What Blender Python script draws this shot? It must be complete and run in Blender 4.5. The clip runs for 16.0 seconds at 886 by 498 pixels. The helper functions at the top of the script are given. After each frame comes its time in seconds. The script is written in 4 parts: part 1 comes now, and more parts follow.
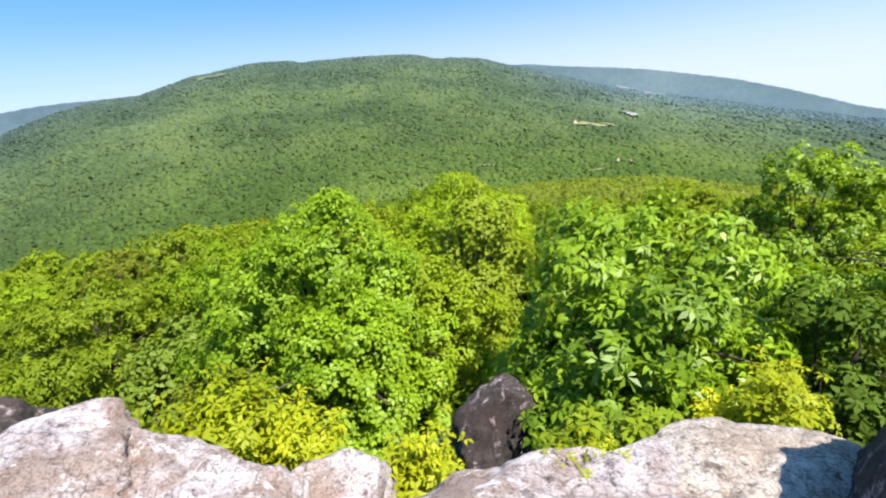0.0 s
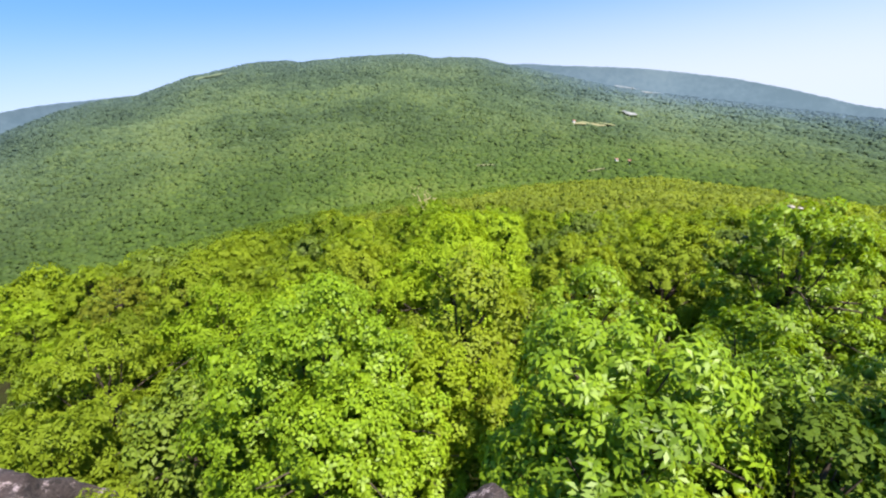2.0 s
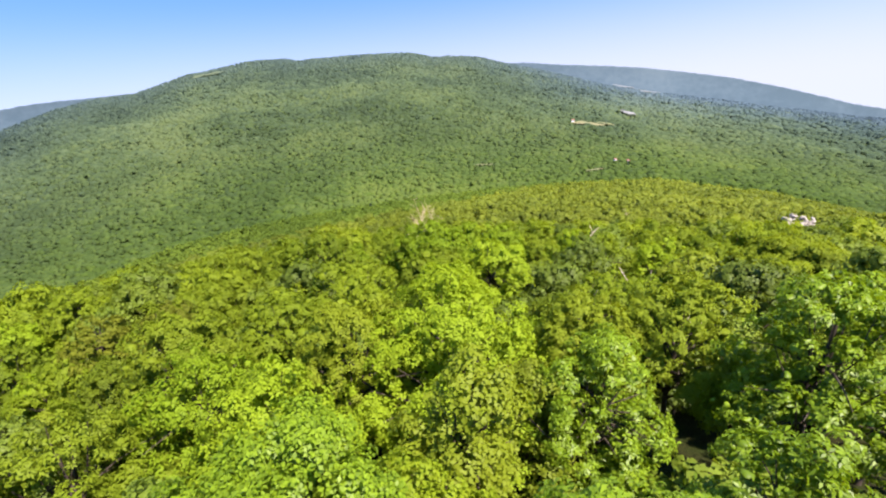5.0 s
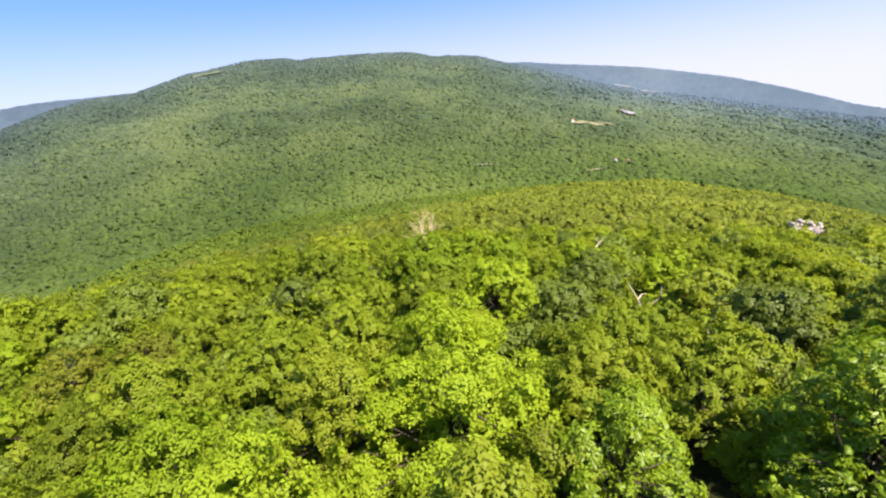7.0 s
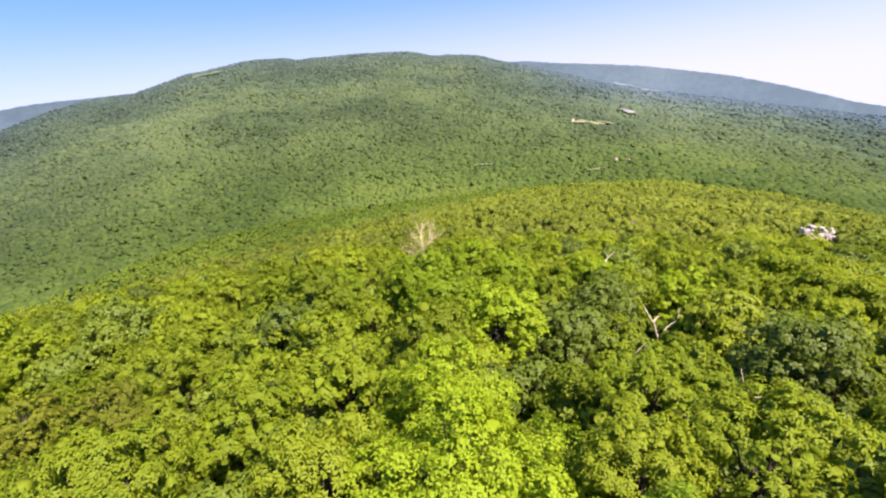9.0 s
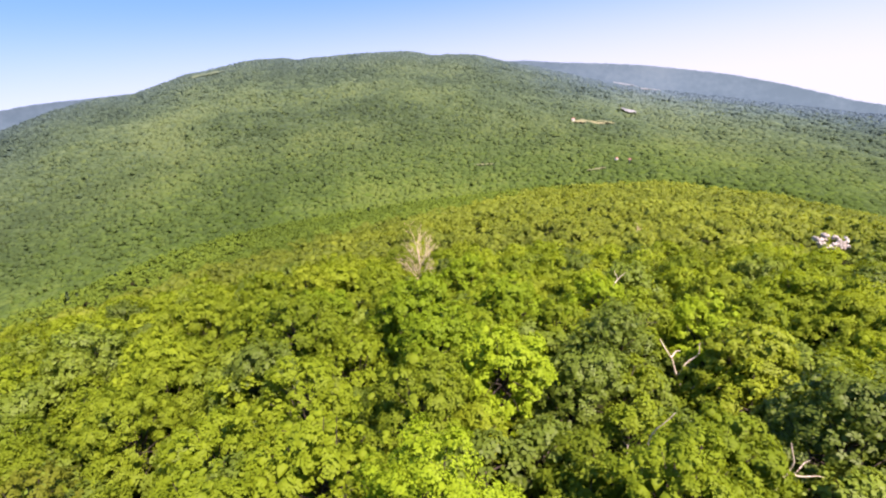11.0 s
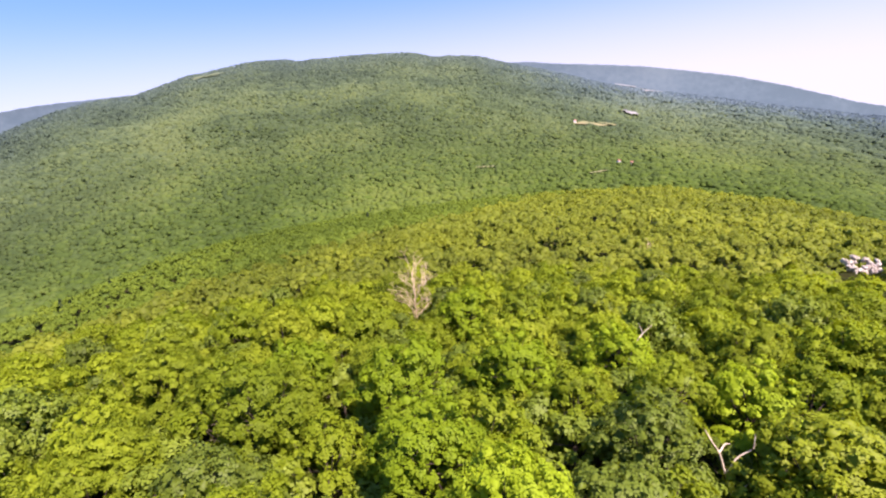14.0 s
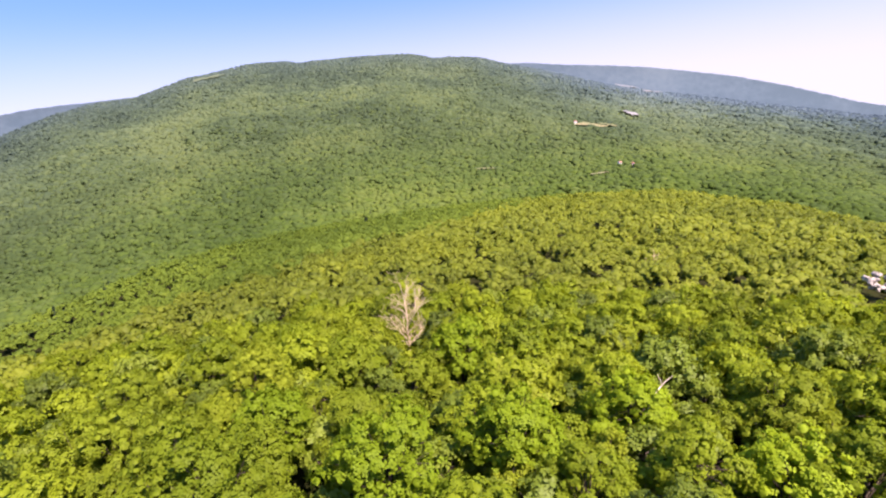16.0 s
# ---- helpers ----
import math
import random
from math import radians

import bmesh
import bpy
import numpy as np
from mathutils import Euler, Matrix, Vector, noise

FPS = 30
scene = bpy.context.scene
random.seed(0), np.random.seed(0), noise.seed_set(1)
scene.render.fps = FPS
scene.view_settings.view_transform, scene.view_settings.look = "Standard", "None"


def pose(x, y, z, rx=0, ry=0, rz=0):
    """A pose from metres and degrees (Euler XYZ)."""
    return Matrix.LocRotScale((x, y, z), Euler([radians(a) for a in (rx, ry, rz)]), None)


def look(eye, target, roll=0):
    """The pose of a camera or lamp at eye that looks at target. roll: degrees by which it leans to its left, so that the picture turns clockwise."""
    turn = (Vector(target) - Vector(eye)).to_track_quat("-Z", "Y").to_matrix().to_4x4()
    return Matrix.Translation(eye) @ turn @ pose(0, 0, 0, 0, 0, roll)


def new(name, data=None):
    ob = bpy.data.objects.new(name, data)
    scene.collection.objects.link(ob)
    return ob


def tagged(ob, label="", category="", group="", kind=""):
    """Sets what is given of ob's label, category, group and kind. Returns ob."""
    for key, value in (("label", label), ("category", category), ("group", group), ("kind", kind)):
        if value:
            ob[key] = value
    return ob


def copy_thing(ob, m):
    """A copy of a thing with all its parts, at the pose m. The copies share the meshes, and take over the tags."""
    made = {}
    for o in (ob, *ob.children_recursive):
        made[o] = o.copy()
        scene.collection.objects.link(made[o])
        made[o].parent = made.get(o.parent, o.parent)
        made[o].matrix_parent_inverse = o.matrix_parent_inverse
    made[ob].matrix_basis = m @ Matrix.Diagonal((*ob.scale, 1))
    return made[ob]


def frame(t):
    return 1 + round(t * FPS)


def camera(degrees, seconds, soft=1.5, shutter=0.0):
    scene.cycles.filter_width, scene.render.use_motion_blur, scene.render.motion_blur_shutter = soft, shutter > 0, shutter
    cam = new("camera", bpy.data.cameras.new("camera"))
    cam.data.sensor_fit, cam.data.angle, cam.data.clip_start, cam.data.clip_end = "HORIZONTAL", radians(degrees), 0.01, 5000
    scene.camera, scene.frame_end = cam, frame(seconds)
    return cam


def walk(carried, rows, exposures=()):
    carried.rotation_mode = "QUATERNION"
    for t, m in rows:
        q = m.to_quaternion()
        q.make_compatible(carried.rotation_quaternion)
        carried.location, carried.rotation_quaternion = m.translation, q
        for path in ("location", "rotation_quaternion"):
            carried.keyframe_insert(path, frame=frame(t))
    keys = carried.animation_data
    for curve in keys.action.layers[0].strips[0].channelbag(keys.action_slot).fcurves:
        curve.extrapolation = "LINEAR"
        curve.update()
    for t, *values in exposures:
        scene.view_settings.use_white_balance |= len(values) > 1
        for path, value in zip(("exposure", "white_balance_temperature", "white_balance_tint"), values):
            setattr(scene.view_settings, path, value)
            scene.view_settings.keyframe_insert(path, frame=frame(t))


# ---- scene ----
cam = camera(86.0, 16.0, soft=2.2)
PATH = [
    (0, (0.188, -3.648, 1.823), (0.177, -1.762, 1.157), -0.1),
    (0.5, (0.219, -3.692, 2.208), (0.209, -1.807, 1.541), -0.1),
    (1, (0.258, -3.691, 2.592), (0.252, -1.806, 1.924), 0.0),
    (1.5, (0.287, -3.598, 2.899), (0.28, -1.713, 2.231), -0.0),
    (2, (0.285, -3.435, 3.169), (0.278, -1.55, 2.501), -0.1),
    (2.5, (0.29, -3.209, 3.396), (0.282, -1.324, 2.728), -0.0),
    (3, (0.287, -2.973, 3.646), (0.28, -1.088, 2.977), -0.1),
    (3.5, (0.299, -2.711, 3.892), (0.293, -0.826, 3.222), -0.1),
    (4, (0.301, -2.443, 4.154), (0.299, -0.559, 3.483), -0.0),
    (6.5, (0.277, -0.287, 4.843), (0.277, 1.596, 4.168), 0.0),
    (7, (0.266, 0.24, 4.987), (0.266, 2.122, 4.312), 0.0),
    (7.5, (0.25, 0.846, 5.12), (0.25, 2.728, 4.445), 0.0),
    (8, (0.269, 1.418, 5.231), (0.268, 3.301, 4.556), -0.0),
    (8.5, (0.228, 2.162, 5.349), (0.227, 4.044, 4.673), -0.1),
    (11, (0.579, 6.521, 6.035), (0.577, 8.402, 5.356), -0.3),
    (11.5, (0.651, 7.58, 6.201), (0.649, 9.461, 5.522), -0.3),
    (12, (0.725, 8.563, 6.349), (0.721, 10.445, 5.672), -0.3),
    (12.5, (0.834, 9.677, 6.559), (0.827, 11.558, 5.882), -0.4),
    (13, (0.859, 10.71, 6.753), (0.853, 12.592, 6.076), -0.3),
    (13.5, (0.964, 11.904, 6.997), (0.957, 13.787, 6.321), -0.3),
    (14, (1.035, 12.969, 7.204), (1.028, 14.852, 6.529), -0.3),
    (14.5, (1.152, 14.205, 7.445), (1.144, 16.088, 6.77), -0.3),
    (15, (1.269, 15.322, 7.604), (1.262, 17.205, 6.93), -0.3),
    (15.5, (1.519, 16.604, 7.824), (1.51, 18.487, 7.151), -0.4),
    (16, (1.7, 17.691, 7.997), (1.69, 19.575, 7.326), -0.5),
]
walk(cam, [(t, look(eye, target, roll)) for t, eye, target, roll in PATH],
     [(0, 1.5, 6650, 13), (1.5, 1.45, 6600, 17), (4, 1.45, 6650, 25), (8, 1.52, 6900, 33), (12, 1.56, 7000, 41), (16, 1.56, 7050, 44)])

# ---------------------------------------------------------------- world, sun
SUN_ELEV, SUN_DIR = radians(60), Vector((0.62, -0.78, 0)).normalized()
world = bpy.data.worlds.new("sky")
scene.world = world
world.use_nodes = True
wn, wl = world.node_tree.nodes, world.node_tree.links
sky = wn.new("ShaderNodeTexSky")
sky.sky_type, sky.sun_disc = "NISHITA", False
sky.sun_elevation, sky.sun_rotation = SUN_ELEV, math.atan2(SUN_DIR.x, SUN_DIR.y)
sky.air_density, sky.dust_density, sky.ozone_density = 1.0, 0.1, 1.6
wc = wn.new("ShaderNodeTexCoord")
sep, com, low = wn.new("ShaderNodeSeparateXYZ"), wn.new("ShaderNodeCombineXYZ"), wn.new("ShaderNodeMath")
low.operation, low.inputs[1].default_value = "MAXIMUM", 0.1   # below the skyline the pale horizon air goes on
wl.new(wc.outputs["Generated"], sep.inputs[0])
wl.new(sep.outputs["X"], com.inputs["X"]); wl.new(sep.outputs["Y"], com.inputs["Y"])
rise = wn.new("ShaderNodeMath")
rise.operation, rise.inputs[1].default_value, rise.inputs[2].default_value = "MULTIPLY_ADD", 1.0, 0.4
wl.new(sep.outputs["Z"], rise.inputs[0]); wl.new(rise.outputs[0], low.inputs[0]); wl.new(low.outputs[0], com.inputs["Z"])
wl.new(com.outputs[0], sky.inputs["Vector"])
veil, pale = wn.new("ShaderNodeMapRange"), wn.new("ShaderNodeMix")
veil.interpolation_type = "SMOOTHSTEP"
veil.inputs["From Min"].default_value, veil.inputs["From Max"].default_value = -0.06, 0.19
veil.inputs["To Min"].default_value, veil.inputs["To Max"].default_value = 0.9, 0.0
slant = wn.new("ShaderNodeMath")                               # the air is clearer away from the sun
slant.operation, slant.inputs[1].default_value = "MULTIPLY_ADD", -0.1
wl.new(sep.outputs["X"], slant.inputs[0]); wl.new(sep.outputs["Z"], slant.inputs[2]); wl.new(slant.outputs[0], veil.inputs["Value"])
pale.data_type = "RGBA"
wl.new(veil.outputs["Result"], pale.inputs[0]); clear = wn.new("ShaderNodeMix")
clear.data_type, clear.blend_type = "RGBA", "MULTIPLY"
clear.inputs[0].default_value, clear.inputs[7].default_value = 1.0, (0.62, 1.0, 1.12, 1)
wl.new(sky.outputs[0], clear.inputs[6]); wl.new(clear.outputs[2], pale.inputs[6])
pale.inputs[7].default_value = (2.7, 3.1, 3.45, 1)
wl.new(pale.outputs[2], wn["Background"].inputs["Color"])
wn["Background"].inputs["Strength"].default_value = 0.115
sun_data = bpy.data.lights.new("sun", "SUN")
sun_data.energy, sun_data.angle, sun_data.color = 4.8, radians(0.53), (1.0, 0.95, 0.86)
sun = new("sun", sun_data)
sun.matrix_world = look(SUN_DIR * 50 + Vector((0, 0, 50 * math.tan(SUN_ELEV))), (0, 0, 0))


# ---------------------------------------------------------------- materials
def material(name):
    m = bpy.data.materials.new(name)
    m.use_nodes = True
    return m, m.node_tree.nodes, m.node_tree.links, m.node_tree.nodes["Principled BSDF"]


def ramp(nodes, stops):
    r = nodes.new("ShaderNodeValToRGB")
    while len(r.color_ramp.elements) < len(stops):
        r.color_ramp.elements.new(0.5)
    for e, (p, c) in zip(r.color_ramp.elements, stops):
        e.position, e.color = p, (*c, 1)
    return r


def noise_tex(nodes, links, scale, detail=4, coord="Object", rough=0.55):
    c, n = nodes.new("ShaderNodeTexCoord"), nodes.new("ShaderNodeTexNoise")
    n.inputs["Scale"].default_value, n.inputs["Detail"].default_value = scale, detail
    n.inputs["Roughness"].default_value = rough
    if coord == "World":
        g = nodes.new("ShaderNodeNewGeometry")
        links.new(g.outputs["Position"], n.inputs["Vector"])
    else:
        links.new(c.outputs[coord], n.inputs["Vector"])
    return n


def mixed(nodes, links, fac, a, b, kind="MIX"):
    m = nodes.new("ShaderNodeMix")
    m.data_type, m.blend_type = "RGBA", kind
    for k, v in ((0, fac), (6, a), (7, b)):
        if isinstance(v, bpy.types.NodeSocket):
            links.new(v, m.inputs[k])
        else:
            m.inputs[k].default_value = v if k == 0 else (*v, 1)
    return m.outputs[2]


def leaf_material(name, dark, mid, light, rough=0.42, through_light=0.35, spread=0.5, whole=None, gloss=0.22, apart=1.1):
    """Leaves: each leaf and each tree has its own shade of green; light shines through them."""
    m, n, l, p = material(name)
    g, o = n.new("ShaderNodeNewGeometry"), n.new("ShaderNodeObjectInfo")
    r = ramp(n, [(0.0, dark), (0.5, mid), (1.0, light)])
    a, b = n.new("ShaderNodeMath"), n.new("ShaderNodeMath")
    a.operation, b.operation = "MULTIPLY_ADD", "MULTIPLY_ADD"
    l.new(g.outputs["Random Per Island"], a.inputs[0])
    a.inputs[1].default_value, a.inputs[2].default_value = spread, 0.5 - spread / 2
    src = o.outputs["Random"]
    if whole:
        wide, close = noise_tex(n, l, whole, 4, "World", 0.65), noise_tex(n, l, whole * 5.5, 3, "World", 0.6)
        both = n.new("ShaderNodeMath")
        both.operation, both.inputs[1].default_value = "MULTIPLY_ADD", 0.5
        half = n.new("ShaderNodeMath")
        half.operation, half.inputs[1].default_value = "MULTIPLY", 0.5
        l.new(close.outputs[0], half.inputs[0])
        l.new(wide.outputs[0], both.inputs[0]); l.new(half.outputs[0], both.inputs[2])
        vast, most = noise_tex(n, l, whole * 0.22, 2, "World", 0.5), n.new("ShaderNodeMix")
        most.inputs[0].default_value = 0.48
        l.new(both.outputs[0], most.inputs[2]); l.new(vast.outputs[0], most.inputs[3])
        src = most.outputs[0]
    l.new(src, b.inputs[0])
    b.inputs[1].default_value = apart if not whole else 5.6
    c = n.new("ShaderNodeMath")
    c.operation, c.inputs[1].default_value = "SUBTRACT", apart / 2 if not whole else 2.8
    l.new(a.outputs[0], b.inputs[2]); l.new(b.outputs[0], c.inputs[0]); l.new(c.outputs[0], r.inputs[0])
    l.new(r.outputs[0], p.inputs["Base Color"])
    p.inputs["Roughness"].default_value = rough
    p.inputs["Specular IOR Level"].default_value = gloss
    t, mx = n.new("ShaderNodeBsdfTranslucent"), n.new("ShaderNodeMixShader")
    warm = mixed(n, l, 1.0, r.outputs[0], (1.5, 1.35, 0.55), "MULTIPLY")
    l.new(warm, t.inputs["Color"])
    mx.inputs[0].default_value = through_light
    l.new(p.outputs[0], mx.inputs[1]); l.new(t.outputs[0], mx.inputs[2])
    l.new(mx.outputs[0], n["Material Output"].inputs["Surface"])
    return m


LEAF_OAK = leaf_material("oak_leaf", (0.105, 0.153, 0.00859), (0.145, 0.208, 0.0105), (0.181, 0.241, 0.0134), 0.6, 0.36, 0.2, None, 0.12)
LEAF_MAPLE = leaf_material("maple_leaf", (0.114, 0.172, 0.00859), (0.16, 0.229, 0.0105), (0.195, 0.267, 0.0134), 0.6, 0.4, 0.2, None, 0.12)
LEAF_YELLOW = leaf_material("yellow_green_leaf", (0.131, 0.18, 0.0081), (0.167, 0.225, 0.0099), (0.198, 0.261, 0.0126), 0.6, 0.38, 0.18)
LEAF_FRESH = leaf_material("fresh_leaf", (0.13, 0.21, 0.008), (0.178, 0.275, 0.01), (0.215, 0.315, 0.013), 0.6, 0.4, 0.2, None, 0.12)
LEAF_RUSSET = leaf_material("russet_leaf", (0.112, 0.138, 0.011), (0.15, 0.18, 0.014), (0.18, 0.21, 0.017), 0.65, 0.35, 0.4, None, 0.1)
LEAF_SHRUB = leaf_material("shrub_leaf", (0.21, 0.26, 0.007), (0.32, 0.36, 0.009), (0.43, 0.45, 0.013), 0.55, 0.45, 0.5)
LEAF_DARK = leaf_material("dark_leaf", (0.075, 0.115, 0.012), (0.115, 0.175, 0.016), (0.155, 0.22, 0.02), 0.55, 0.32, 0.18)
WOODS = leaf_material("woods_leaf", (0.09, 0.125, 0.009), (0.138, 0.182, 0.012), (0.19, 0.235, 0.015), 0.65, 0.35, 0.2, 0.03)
# the woods leaf again, darkened and greener for the unlit side
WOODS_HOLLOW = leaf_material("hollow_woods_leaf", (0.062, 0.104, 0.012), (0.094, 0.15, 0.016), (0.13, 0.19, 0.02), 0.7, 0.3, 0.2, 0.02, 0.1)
# leaf colours of the far woods, fresh to blue green as painted haze grows
HAZE_TONES = [
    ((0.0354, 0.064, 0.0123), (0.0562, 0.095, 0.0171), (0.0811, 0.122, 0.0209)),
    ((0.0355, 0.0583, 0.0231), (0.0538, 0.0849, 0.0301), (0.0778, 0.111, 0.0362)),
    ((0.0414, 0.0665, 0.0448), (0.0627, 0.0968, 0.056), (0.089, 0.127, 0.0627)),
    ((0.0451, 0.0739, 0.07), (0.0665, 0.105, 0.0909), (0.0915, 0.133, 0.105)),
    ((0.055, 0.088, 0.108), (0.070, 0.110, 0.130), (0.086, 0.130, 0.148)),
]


def hazed_leaf(k):
    """The far leaves at haze step k, which may lie between two of the list."""
    a, b, w = HAZE_TONES[int(k)], HAZE_TONES[min(int(k) + 1, 4)], k - int(k)
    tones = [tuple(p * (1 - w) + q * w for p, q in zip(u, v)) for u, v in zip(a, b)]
    return leaf_material("hazed_far_leaf", *tones, 0.85, 0.14, 0.3, 0.011 - 0.0016 * k, 0.04)


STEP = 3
HAZED_LEAVES = [hazed_leaf(k / STEP) for k in range(4 * STEP + 1)]
WOODS_HILL, WOODS_MID, WOODS_FAR = HAZED_LEAVES[0], HAZED_LEAVES[STEP], HAZED_LEAVES[2 * STEP]


def bark_material(name, a, b):
    m, n, l, p = material(name)
    t = noise_tex(n, l, 6, 6)
    w = n.new("ShaderNodeTexWave")
    w.inputs["Scale"].default_value, w.inputs["Distortion"].default_value = 5, 6
    r = ramp(n, [(0.3, a), (0.7, b)])
    l.new(t.outputs[0], r.inputs[0]); l.new(r.outputs[0], p.inputs["Base Color"])
    bp = n.new("ShaderNodeBump")
    bp.inputs["Strength"].default_value, bp.inputs["Distance"].default_value = 0.6, 0.03
    l.new(t.outputs[0], bp.inputs["Height"]); l.new(bp.outputs[0], p.inputs["Normal"])
    p.inputs["Roughness"].default_value, p.inputs["Specular IOR Level"].default_value = 0.9, 0.15
    p.inputs["Specular IOR Level"].default_value = 0.1
    return m


BARK = bark_material("bark", (0.03, 0.024, 0.017), (0.08, 0.064, 0.047))
DEADWOOD = bark_material("dead_wood", (0.36, 0.29, 0.21), (0.62, 0.54, 0.42))
DEADTWIG = bark_material("dead_twig", (0.36, 0.28, 0.16), (0.55, 0.45, 0.28))


def rock_material(name, base, pale, dark, lichen, stain):
    m, n, l, p = material(name)
    big, fine, grit = noise_tex(n, l, 1.7, 6, "World", 0.65), noise_tex(n, l, 13, 9, "World", 0.78), noise_tex(n, l, 75, 4, "World", 0.7)
    r = ramp(n, [(0.39, dark), (0.46, base), (0.6, pale)])
    l.new(fine.outputs[0], r.inputs[0])
    s = ramp(n, [(0.47, (0, 0, 0)), (0.58, (1, 1, 1))])
    l.new(big.outputs[0], s.inputs[0])
    c1 = mixed(n, l, 0.75, r.outputs[0], mixed(n, l, s.outputs[0], r.outputs[0], stain))
    v = noise_tex(n, l, 5.5, 6, "Object", 0.8)
    ls = ramp(n, [(0.56, (0, 0, 0)), (0.61, (1, 1, 1))])
    l.new(v.outputs[0], ls.inputs[0])
    c2 = mixed(n, l, ls.outputs[0], c1, lichen)
    # thin cracks where a folded noise passes its middle
    w = noise_tex(n, l, 2.2, 3, "Object", 0.6)
    sub, ab = n.new("ShaderNodeMath"), n.new("ShaderNodeMath")
    sub.operation, sub.inputs[1].default_value, ab.operation = "SUBTRACT", 0.5, "ABSOLUTE"
    l.new(w.outputs[0], sub.inputs[0]); l.new(sub.outputs[0], ab.inputs[0])
    cr = ramp(n, [(0.0, (0.12, 0.1, 0.1)), (0.012, (1, 1, 1))])
    l.new(ab.outputs[0], cr.inputs[0])
    c3 = mixed(n, l, 0.55, c2, cr.outputs[0], "MULTIPLY")
    w2 = noise_tex(n, l, 7.5, 4, "Object", 0.65)
    sub2, ab2 = n.new("ShaderNodeMath"), n.new("ShaderNodeMath")
    sub2.operation, sub2.inputs[1].default_value, ab2.operation = "SUBTRACT", 0.47, "ABSOLUTE"
    l.new(w2.outputs[0], sub2.inputs[0]); l.new(sub2.outputs[0], ab2.inputs[0])
    cr2 = ramp(n, [(0.0, (0.3, 0.26, 0.26)), (0.022, (1, 1, 1))])
    l.new(ab2.outputs[0], cr2.inputs[0])
    c3 = mixed(n, l, 0.5, c3, cr2.outputs[0], "MULTIPLY")
    gr = ramp(n, [(0.38, (0.5, 0.47, 0.48)), (0.48, (0.97, 0.97, 0.97)), (0.65, (1.12, 1.12, 1.12))])
    l.new(grit.outputs[0], gr.inputs[0])
    l.new(mixed(n, l, 1.0, c3, gr.outputs[0], "MULTIPLY"), p.inputs["Base Color"])
    p.inputs["Roughness"].default_value = 0.9
    ad, ad2 = n.new("ShaderNodeMath"), n.new("ShaderNodeMath")
    ad.operation, ad2.operation, ad2.inputs[1].default_value = "ADD", "MULTIPLY_ADD", 0.08
    l.new(big.outputs[0], ad.inputs[0]); l.new(fine.outputs[0], ad.inputs[1])
    l.new(cr.outputs[0], ad2.inputs[0]); l.new(ad.outputs[0], ad2.inputs[2])
    bp = n.new("ShaderNodeBump")
    bp.inputs["Strength"].default_value, bp.inputs["Distance"].default_value = 1.0, 0.06
    l.new(ad2.outputs[0], bp.inputs["Height"]); l.new(bp.outputs[0], p.inputs["Normal"])
    return m


ROCK = rock_material("pale_sandstone", (0.5, 0.44, 0.44), (0.72, 0.655, 0.655), (0.14, 0.11, 0.115), (0.72, 0.67, 0.66), (0.3, 0.2, 0.145))
ROCK_TAN = rock_material("tan_sandstone", (0.55, 0.48, 0.41), (0.76, 0.68, 0.6), (0.15, 0.12, 0.1), (0.68, 0.62, 0.56), (0.36, 0.27, 0.2))
# brown lichened stone with the shade it stands in put into the colour
ROCK_SHADE_TONED = rock_material("shade_toned_sandstone", (0.035, 0.027, 0.025), (0.07, 0.055, 0.05), (0.012, 0.01, 0.01), (0.36, 0.3, 0.3), (0.05, 0.034, 0.03))
ROCK_FAR = rock_material("outcrop_stone", (0.4, 0.37, 0.3), (0.6, 0.56, 0.47), (0.09, 0.075, 0.06), (0.4, 0.37, 0.31), (0.18, 0.145, 0.12))


def soil_material():
    m, n, l, p = material("forest_floor")
    a, b = noise_tex(n, l, 0.6, 6, "World"), noise_tex(n, l, 9, 6, "World")
    r = ramp(n, [(0.3, (0.02, 0.017, 0.008)), (0.5, (0.024, 0.028, 0.008)), (0.7, (0.022, 0.036, 0.007))])
    l.new(a.outputs[0], r.inputs[0])
    f = ramp(n, [(0.35, (0.5, 0.5, 0.5)), (0.65, (1.25, 1.2, 1.1))])
    l.new(b.outputs[0], f.inputs[0])
    l.new(mixed(n, l, 1.0, r.outputs[0], f.outputs[0], "MULTIPLY"), p.inputs["Base Color"])
    bp = n.new("ShaderNodeBump")
    bp.inputs["Strength"].default_value, bp.inputs["Distance"].default_value = 0.8, 0.08
    l.new(b.outputs[0], bp.inputs["Height"]); l.new(bp.outputs[0], p.inputs["Normal"])
    p.inputs["Roughness"].default_value, p.inputs["Specular IOR Level"].default_value = 0.95, 0.05
    return m


SOIL = soil_material()


def meadow_material(name, a, b):
    m, n, l, p = material(name)
    t = noise_tex(n, l, 0.02, 6, "World")
    r = ramp(n, [(0.35, a), (0.65, b)])
    l.new(t.outputs[0], r.inputs[0]); l.new(r.outputs[0], p.inputs["Base Color"])
    p.inputs["Roughness"].default_value = 0.95
    return m


MEADOW = meadow_material("dry_meadow", (0.085, 0.105, 0.035), (0.18, 0.165, 0.07))
MEADOW_FAR = meadow_material("far_meadow", (0.11, 0.125, 0.11), (0.2, 0.205, 0.19))
MEADOW_GREEN = meadow_material("green_meadow", (0.055, 0.085, 0.038), (0.09, 0.115, 0.05))
# the ridge's blue is distance haze put into its leaf colour
RIDGE = leaf_material("hazed_ridge_leaf", (0.042, 0.072, 0.088), (0.054, 0.087, 0.104), (0.067, 0.101, 0.116), 0.95, 0.0, 0.4, 0.004)


